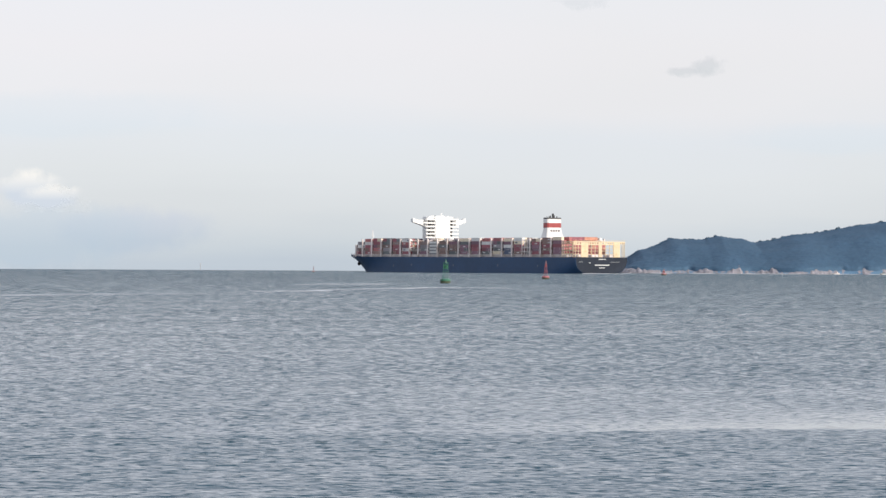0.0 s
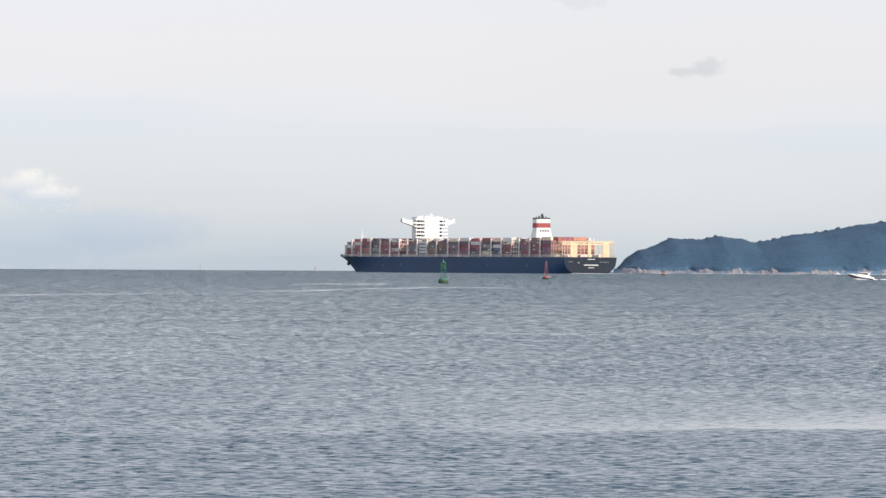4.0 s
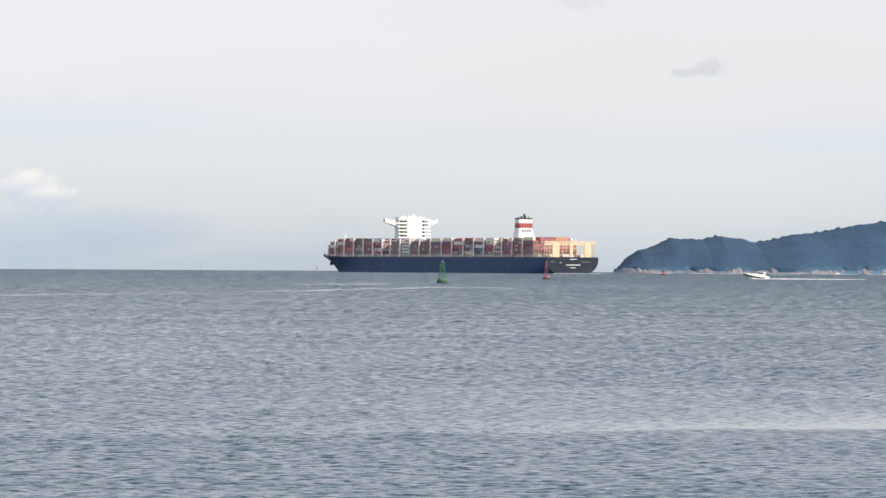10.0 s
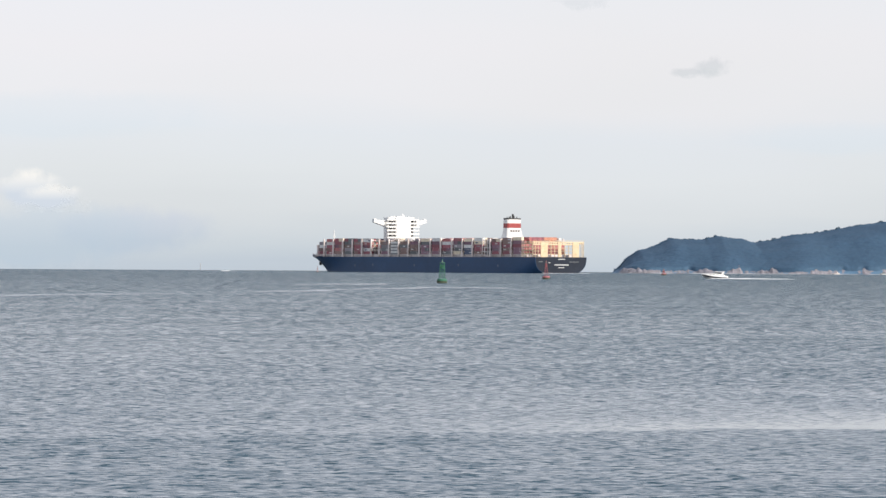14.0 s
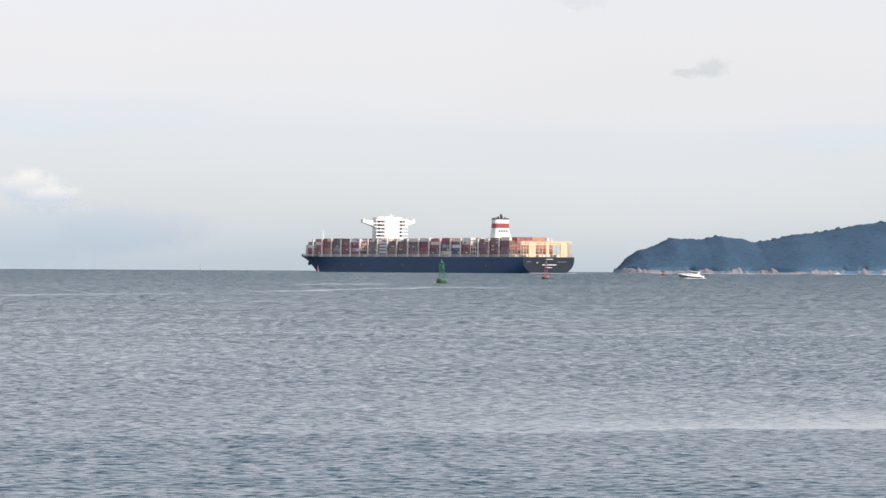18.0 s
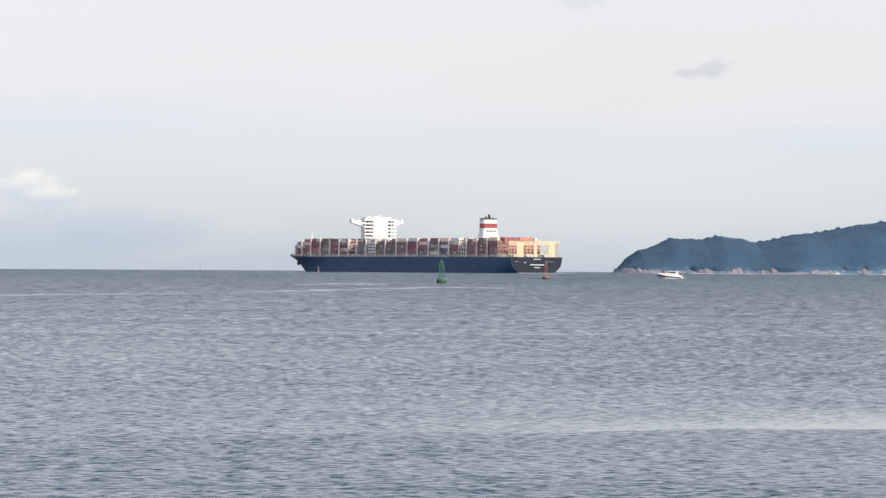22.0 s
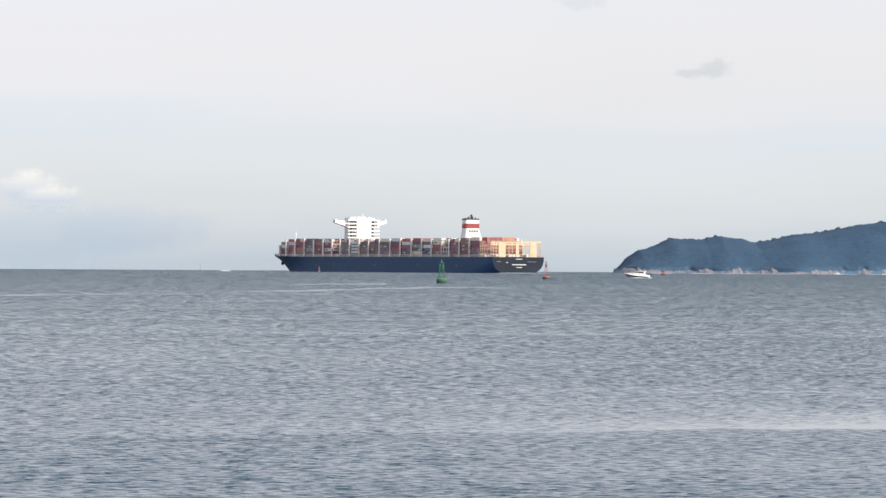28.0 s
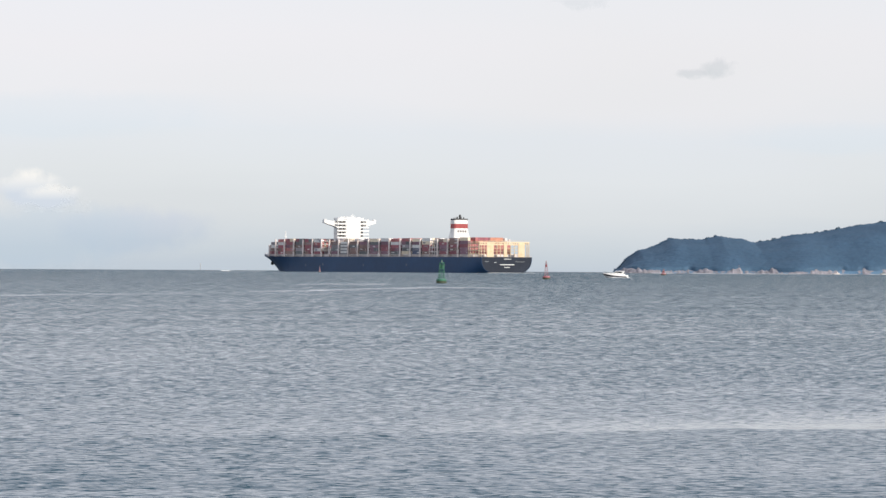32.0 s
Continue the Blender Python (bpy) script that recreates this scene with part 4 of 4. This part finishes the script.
def motor_yacht():
    root = tagged(new("motor_yacht"), "white motor yacht with a dark hull stripe, under way", "motor boat")
    bm = bmesh.new()
    rings = []
    for y, half, keel, sheer in ((-5.6, 1.8, -0.45, 1.3), (-3.0, 1.95, -0.5, 1.35), (0.0, 1.95, -0.5, 1.5), (2.5, 1.7, -0.4, 1.7), (4.3, 1.1, 0.0, 1.9), (5.5, 0.5, 0.8, 2.05), (6.0, 0.06, 1.5, 2.1)):
        low = keel + 0.25 * (sheer - keel)
        side = [(half, y, sheer), (half * 0.99, y, (sheer + low) / 2), (half * (0.93 if y < 3 else 0.75), y, low)]
        rings.append([(-x, yy, z) for x, yy, z in side] + [(0, y, keel)] + list(reversed(side)))
    loft(bm, rings)
    hull = smooth(part("hull", bm, GELCOAT, root))
    for side in (-1, 1):
        bm = bmesh.new()
        pts = [(-5.3, 1.80, 0.45, 0.22), (-2.5, 1.95, 0.50, 0.26), (0.5, 1.94, 0.62, 0.32), (2.6, 1.70, 0.85, 0.38), (4.3, 1.11, 1.14, 0.40), (5.6, 0.50, 1.46, 0.28)]
        for (ya, xa, za, ha), (yb, xb, zb, hb) in zip(pts, pts[1:]):
            vs = [bm.verts.new((side * (x + o), y, z)) for x, y, z, o in ((xa, ya, za - ha, 0.03), (xb, yb, zb - hb, 0.03), (xb, yb, zb + hb, 0.05), (xa, ya, za + ha, 0.05))]
            bm.faces.new(vs)
        bmesh.ops.solidify(bm, geom=list(bm.faces), thickness=0.04)
        part("stripe", bm, STRIPE, hull)
    # long sloping coachroof, a dark wrap-round screen, a hardtop and a raked arch
    bm = bmesh.new()
    loft(bm, [[(-h, y, lo), (h, y, lo), (0.8 * h, y, hi), (-0.8 * h, y, hi)] for y, h, lo, hi in
              ((-4.2, 1.65, 1.2, 1.75), (-2.6, 1.65, 1.25, 2.05), (-0.4, 1.6, 1.35, 2.25), (1.4, 1.45, 1.5, 2.25), (3.2, 1.0, 1.7, 2.05), (4.6, 0.5, 1.85, 1.98))])
    cabin = smooth(part("cabin", bm, GELCOAT, root))
    cabin.data.set_sharp_from_angle(angle=radians(30))
    bm = bmesh.new()
    loft(bm, [[(-h, y, lo), (h, y, lo), (0.9 * h, y, hi), (-0.9 * h, y, hi)] for y, h, lo, hi in ((-2.7, 1.2, 2.0, 2.78), (-0.9, 1.2, 2.2, 2.86), (0.2, 1.1, 2.2, 2.70), (1.5, 0.95, 2.18, 2.26))])
    part("windscreen", bm, DARK_GLASS, cabin, "dark wrap-round windscreen")
    bm = bmesh.new()
    loft(bm, [[(-h, y, z), (h, y, z), (0.9 * h, y, z + 0.2), (-0.9 * h, y, z + 0.2)] for y, h, z in ((-3.6, 1.15, 2.82), (-1.6, 1.25, 2.90), (-0.2, 1.15, 2.84), (0.5, 0.85, 2.66))])
    part("hardtop", bm, GELCOAT, root)
    bm = bmesh.new()
    for side in (-1, 1):
        loft(bm, [[(side * x, y - w, z), (side * x, y + w, z), (side * (x - 0.12), y + w, z), (side * (x - 0.12), y - w, z)] for x, y, z, w in ((1.5, -2.7, 1.7, 0.42), (1.3, -3.5, 2.8, 0.28), (1.1, -3.9, 3.15, 0.16))])
    box(bm, 0, -3.9, 3.12, 2.2, 0.32, 0.12)
    part("radar_arch", bm, GELCOAT, root)
    for side in (-1, 1):
        for y in (-0.9, 0.6, 2.0):
            bm = bmesh.new()
            box(bm, side * (1.52 - 0.12 * max(0.0, y)), y, 1.72 + 0.05 * y, 0.1, 0.9, 0.2)
            part("window", bm, DARK_GLASS, cabin)
    bm = bmesh.new()
    box(bm, 0, -6.0, 0.25, 3.0, 1.0, 0.14)
    part("swim_platform", bm, GELCOAT, root)
    bm = bmesh.new()
    for side in (-1, 1):
        rod(bm, (side * 1.6, 2.0, 2.1), (side * 0.3, 5.6, 2.6), 0.035, None, 5)
        for y, x in ((2.0, 1.6), (3.8, 1.0), (5.4, 0.4)):
            rod(bm, (side * x, y, 1.6), (side * x, y, 2.1 + 0.14 * (y - 2)), 0.03, None, 5)
    part("bow_rail", bm, STEEL, root)
    bm = bmesh.new()
    rng = random.Random(8)
    for k in range(90):
        y = rng.uniform(-6.6, 3.0)
        side = rng.choice((-1, 1))
        w = 1.6 - max(0, y) * 0.25 + rng.uniform(0, 0.9)
        r = rng.uniform(0.16, 0.46)
        bmesh.ops.create_icosphere(bm, subdivisions=1, radius=r, matrix=Matrix.Translation((side * w, y, rng.uniform(-0.3, 0.0))) @ Matrix.Diagonal((1.2, 1.9, 0.7, 1)))
    part("spray", bm, FOAM, root, "white spray thrown along the waterline")
    return root


yacht = motor_yacht()


def small_launch(label, paint):
    root = tagged(new("motor_launch"), label, "motor boat")
    bm = bmesh.new()
    loft(bm, [[(-h, y, z), (-h * 0.7, y, 0.0), (0, y, k), (h * 0.7, y, 0.0), (h, y, z)] for y, h, z, k in ((-3.4, 1.15, 0.9, -0.3), (0, 1.25, 1.0, -0.35), (2.2, 0.9, 1.15, -0.2), (3.5, 0.08, 1.4, 0.6))])
    smooth(part("hull", bm, paint, root))
    bm = bmesh.new()
    box(bm, 0, -0.3, 1.6, 1.5, 2.0, 1.2)
    softened(bm, 0.2, 1)
    cabin = part("cabin", bm, paint, root)
    for side in (-1, 1):
        bm = bmesh.new()
        box(bm, side * 0.76, -0.3, 1.75, 0.06, 1.5, 0.5)
        part("window", bm, DARK_GLASS, cabin)
    bm = bmesh.new()
    for k in range(14):
        bmesh.ops.create_icosphere(bm, subdivisions=1, radius=0.35, matrix=Matrix.Translation((1.2 * (1 if k % 2 else -1), -4.5 + 0.45 * k, 0.05)) @ Matrix.Diagonal((1, 1.8, 0.6, 1)))
    part("spray", bm, FOAM, root)
    return root


launch_b = small_launch("small pale launch moored off the rocks", POST)
launch_c = small_launch("small grey launch beside the headland shore", STEEL)
launch_b.matrix_basis = pose(347.6, 4000, 0, 0, 0, 70)
launch_c.matrix_basis = pose(389.0, 4000, 0, 0, 0, 120)


def wake_piece(seed, length, thick):
    """A ragged low strip of churned foam."""
    rng = random.Random(seed)
    bm = bmesh.new()
    gap = rng.uniform(-0.3, 0.3) * length
    for k in range(int(length * 5)):
        x, y = rng.gauss(0, 0.5), rng.uniform(-length / 2, length / 2)
        if abs(y - gap) < length * 0.11:
            continue
        r = rng.uniform(0.25, 0.6)
        bmesh.ops.create_icosphere(bm, subdivisions=1, radius=r, matrix=Matrix.Translation((x, y, 0.02)) @ Matrix.Diagonal((1.0, 2.4, thick * rng.uniform(0.6, 1.4), 1)))
    ob = part("wake_foam", bm, FOAM)
    return tagged(ob, "ragged strip of white foam behind the motor yacht", "wake foam", "foam strips of the yacht's wake")


whitecap = tagged(foam_strip("whitecap", 61, 40, 7.0, 0.6, 0.9, 0.6), "white breaking crest far out on the sea", "whitecap")
WAKE = [wake_piece(k, 11.0, 0.5 - 0.035 * k) for k in range(9)]

# ---- a small flyer, taken for an insect but built as a bird, crosses the view once ----


def small_flyer():
    root = tagged(new("bird"), "small dark bird in fast flight", "bird")
    dark = surface("dark_plumage", (0.16, 0.15, 0.145), 0.8, big=8.0, fine=40.0)
    bm = bmesh.new()
    bmesh.ops.create_uvsphere(bm, u_segments=10, v_segments=8, radius=1.0, matrix=Matrix.Diagonal((0.014, 0.038, 0.016, 1)))
    smooth(part("body", bm, dark, root))
    for side in (-1, 1):
        bm = bmesh.new()
        loft(bm, [[(side * x, y0, z), (side * x, y1, z), (side * x, y1 - 0.004, z + 0.004), (side * x, y0 + 0.004, z + 0.004)] for x, y0, y1, z in ((0.008, -0.018, 0.02, 0.006), (0.04, -0.014, 0.02, 0.02), (0.075, -0.018, 0.0, 0.014))])
        part("wing", bm, dark, root)
    bm = bmesh.new()
    loft(bm, [[(-w, y, 0.0), (w, y, 0.0), (w, y, 0.004), (-w, y, 0.004)] for y, w in ((-0.03, 0.007), (-0.065, 0.015))])
    part("tail", bm, dark, root)
    return root


bird = small_flyer()

# ---- clouds ----


def cloud_material(name, low, high, scale, edge, thick):
    m = bpy.data.materials.new(name)
    m.use_nodes = True
    t = m.node_tree
    t.nodes.clear()
    out, mixer = t.nodes.new("ShaderNodeOutputMaterial"), t.nodes.new("ShaderNodeMixShader")
    glow, clear_node = t.nodes.new("ShaderNodeEmission"), t.nodes.new("ShaderNodeBsdfTransparent")
    tc = t.nodes.new("ShaderNodeTexCoord")
    co, gen = tc.outputs["Object"], tc.outputs["Generated"]
    sep = t.nodes.new("ShaderNodeSeparateXYZ")
    t.links.new(gen, sep.inputs[0])
    puff = noise_tex(t, co, scale, 5.0, 0.6)
    # soft round fall-off towards the rim
    dx = math_node(t, "MULTIPLY", math_node(t, "SUBTRACT", sep.outputs["X"], 0.5), 2.0)
    dz = math_node(t, "MULTIPLY", math_node(t, "SUBTRACT", sep.outputs["Z"], 0.5), 2.0)
    rim = math_node(t, "SUBTRACT", 1.0, math_node(t, "SQRT", math_node(t, "ADD", math_node(t, "MULTIPLY", dx, dx), math_node(t, "MULTIPLY", dz, dz))), True)
    dens = math_node(t, "ADD", math_node(t, "MULTIPLY", rim, 1.1), math_node(t, "MULTIPLY", math_node(t, "SUBTRACT", puff, 0.5), 1.5))
    alpha = math_node(t, "MULTIPLY", ramp(t, [(edge, (0,) * 3), (edge + 0.45, (1,) * 3)], dens).outputs[0], thick)
    alpha = math_node(t, "MULTIPLY", alpha, math_node(t, "MULTIPLY", rim, 3.0, True), True)
    # the sheet glows; its bright top and duller base are coloured in by height
    t.links.new(mix_rgb(t, ramp(t, [(0.35, (0,) * 3), (0.75, (1,) * 3)], sep.outputs["Z"]).outputs[0], low, high), glow.inputs["Color"])
    t.links.new(alpha, mixer.inputs[0])
    t.links.new(clear_node.outputs[0], mixer.inputs[1])
    t.links.new(glow.outputs[0], mixer.inputs[2])
    t.links.new(mixer.outputs[0], out.inputs[0])
    return m


def cloud(label, x, y, z, w, h, material):
    bm = bmesh.new()
    n = 12
    grid = [[bm.verts.new(((i / n - 0.5) * w, 6 * math.cos((i / n - 0.5) * 3) * math.cos((j / n - 0.5) * 3), (j / n - 0.5) * h)) for i in range(n + 1)] for j in range(n + 1)]
    for j in range(n):
        for i in range(n):
            bm.faces.new((grid[j][i], grid[j][i + 1], grid[j + 1][i + 1], grid[j + 1][i]))
    ob = part("cloud", bm, material)
    ob.matrix_basis = pose(x, y, z)
    ob.visible_shadow = False
    return tagged(ob, label, "cloud", kind="structure")


PUFF_GREY = cloud_material("thin_grey_cloud", (0.61, 0.65, 0.68), (0.62, 0.64, 0.68), 0.06, 0.32, 0.55)
PUFF_WHITE = cloud_material("white_cumulus", (0.66, 0.72, 0.80), (0.96, 0.94, 0.90), 0.035, 0.18, 1.0)
PUFF_BLUE = cloud_material("blue_grey_cloud_bank", (0.50, 0.60, 0.70), (0.60, 0.68, 0.76), 0.014, 0.15, 0.65)
PUFF_THIN = cloud_material("thin_lavender_cloud", (0.52, 0.60, 0.70), (0.62, 0.67, 0.76), 0.018, 0.15, 0.7)
PUFF_VEIL = cloud_material("pale_blue_veil", (0.68, 0.78, 0.86), (0.70, 0.79, 0.87), 0.010, 0.12, 0.28)
PUFF_WISP = cloud_material("faint_grey_wisp", (0.66, 0.70, 0.74), (0.68, 0.70, 0.75), 0.07, 0.32, 0.38)
drift_cloud = cloud("small thin grey cloud drifting", 291, 4940, 223, 58, 34, PUFF_GREY)
drift_tail = cloud("flat grey tail of a small drifting cloud", 266, 4965, 216, 74, 18, PUFF_GREY)
cloud("sunlit white cumulus top low over the sea", -452, 4925, 90, 92, 54, PUFF_WHITE)
cloud("pale lower edge of a low cumulus", -424, 4905, 80, 84, 36, PUFF_WHITE)
cloud("blue-grey cloud bank low over the sea", -440, 4950, 40, 300, 104, PUFF_BLUE)
cloud("thin lavender end of a low cloud bank", -345, 4970, 44, 230, 70, PUFF_THIN)
# two added glowing sheets stand in for blue gaps between the clouds
cloud("pale blue gap in the high overcast", -420, 4985, 172, 420, 74, PUFF_VEIL)
cloud("pale blue gap in the high overcast", 440, 4985, 150, 300, 50, PUFF_VEIL)
cloud("thin grey cloud wisp", 152, 4960, 300, 96, 36, PUFF_WISP)


# ---- what moves ----
def motions():
    walk(water, [(0.0, pose(0, 0, 0)), (32.0, pose(1.2, -26.0, 0))])
    fx, fy = -math.sin(radians(HEADING)), math.cos(radians(HEADING))
    rows = [(0, 0.0), (6, 23.8), (10, 41.4), (14, 58.4), (18, 75.7), (22, 93.3), (25, 106.2), (28, 119.6), (32, 137.0)]
    course = [(t, pose(125.9 + fx * d + 0.8 * min(1.0, t / 14), 3600 + fy * d, 0, 0, 0, HEADING + 1.2 * t / 32 + 0.13 * math.sin(math.pi * min(1.0, t / 26)) - (0.0 if t < 25 else 0.22 * (t - 25) / 7))) for t, d in rows]
    walk(ship, course)
    for ob, aboard in CARGO:
        walk(ob, [(t, m @ aboard) for t, m in course])
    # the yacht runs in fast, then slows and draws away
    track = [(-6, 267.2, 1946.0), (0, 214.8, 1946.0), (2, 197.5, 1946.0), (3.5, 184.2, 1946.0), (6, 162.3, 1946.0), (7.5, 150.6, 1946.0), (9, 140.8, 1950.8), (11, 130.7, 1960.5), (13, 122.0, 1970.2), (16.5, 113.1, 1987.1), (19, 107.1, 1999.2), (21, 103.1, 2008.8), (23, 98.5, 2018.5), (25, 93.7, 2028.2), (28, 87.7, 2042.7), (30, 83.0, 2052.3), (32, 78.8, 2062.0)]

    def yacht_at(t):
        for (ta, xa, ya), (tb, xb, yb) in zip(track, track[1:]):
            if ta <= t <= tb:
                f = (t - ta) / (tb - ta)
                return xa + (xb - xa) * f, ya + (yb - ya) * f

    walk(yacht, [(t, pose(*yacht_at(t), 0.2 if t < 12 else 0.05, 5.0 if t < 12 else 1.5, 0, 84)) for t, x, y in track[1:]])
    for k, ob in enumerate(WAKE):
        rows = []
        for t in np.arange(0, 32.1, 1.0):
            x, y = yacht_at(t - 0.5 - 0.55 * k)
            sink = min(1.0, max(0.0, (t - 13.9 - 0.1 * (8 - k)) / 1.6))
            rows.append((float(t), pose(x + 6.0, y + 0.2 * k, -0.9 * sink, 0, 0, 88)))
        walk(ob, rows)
    walk(green_buoy, [(0, pose(0.7, 1234, 0, 0, 1, 0)), (6, pose(0.0, 1234, 0.05, 0, -1, 3)), (12, pose(-0.2, 1234, 0, 1, 1, 5)), (20, pose(-0.3, 1234, 0.05, 0, -1, 8)), (32, pose(-0.4, 1234, 0, 0, 1, 10))])
    walk(red_buoy, [(0, pose(39.3, 1731, 0, 0, 1, 0)), (9, pose(39.7, 1731, 0, 0, -1.5, 0)), (18, pose(39.4, 1731, 0, 0, 0.5, 0)), (32, pose(39.6, 1731, 0, 0, -1, 0))])
    walk(shore_buoy, [(0, pose(143.1, 2931, 0, 0, 2, 0)), (16, pose(143.1, 2931, 0, 0, -2, 0)), (32, pose(142.9, 2931, 0, 0, 1, 0))])
    walk(far_buoy, [(0, pose(-97.5, 3410, 0, 0, 1, 0)), (6, pose(-95.8, 3410, 0, 0, 1, 0)), (24, pose(-93.6, 3410, 0, 0, -1, 0)), (32, pose(-92.8, 3410, 0, 0, 1, 0))])
    walk(whitecap, [(t, pose(-199, 4150, z, 0, 0, 90)) for t, z in ((0, -2.2), (10, -2.0), (13, -0.2), (16.5, 0.1), (19, -1.6), (22, -1.4), (24, 0.0), (28, 0.1), (30, -0.3), (32, 0.1))])
    # it drops in from above, passes points fitted to the camera's view, climbs away
    walk(bird, [(0, pose(-6, 60, 22, 0, 0, -90)), (17.9, pose(1.0, 60, 9.2, -30, 0, -80)), (18.2, pose(2.73, 60, 5.18, 0, 0, -90)), (18.3, pose(3.75, 60, 5.04, 10, 0, -85)), (18.5, pose(3.84, 60, 5.25, 40, 0, -60)),
                (18.6, pose(3.57, 60, 6.19, 60, 0, -40)), (18.9, pose(3.2, 66, 12.0, 50, 0, -30)), (32, pose(40, 200, 60, 5, 0, -40))])
    walk(drift_cloud, [(0, pose(289.5, 4940, 226.5)), (32, pose(300, 4940, 224.5))])
    walk(drift_tail, [(0, pose(267, 4965, 221)), (32, pose(277.5, 4965, 219))])


motions()
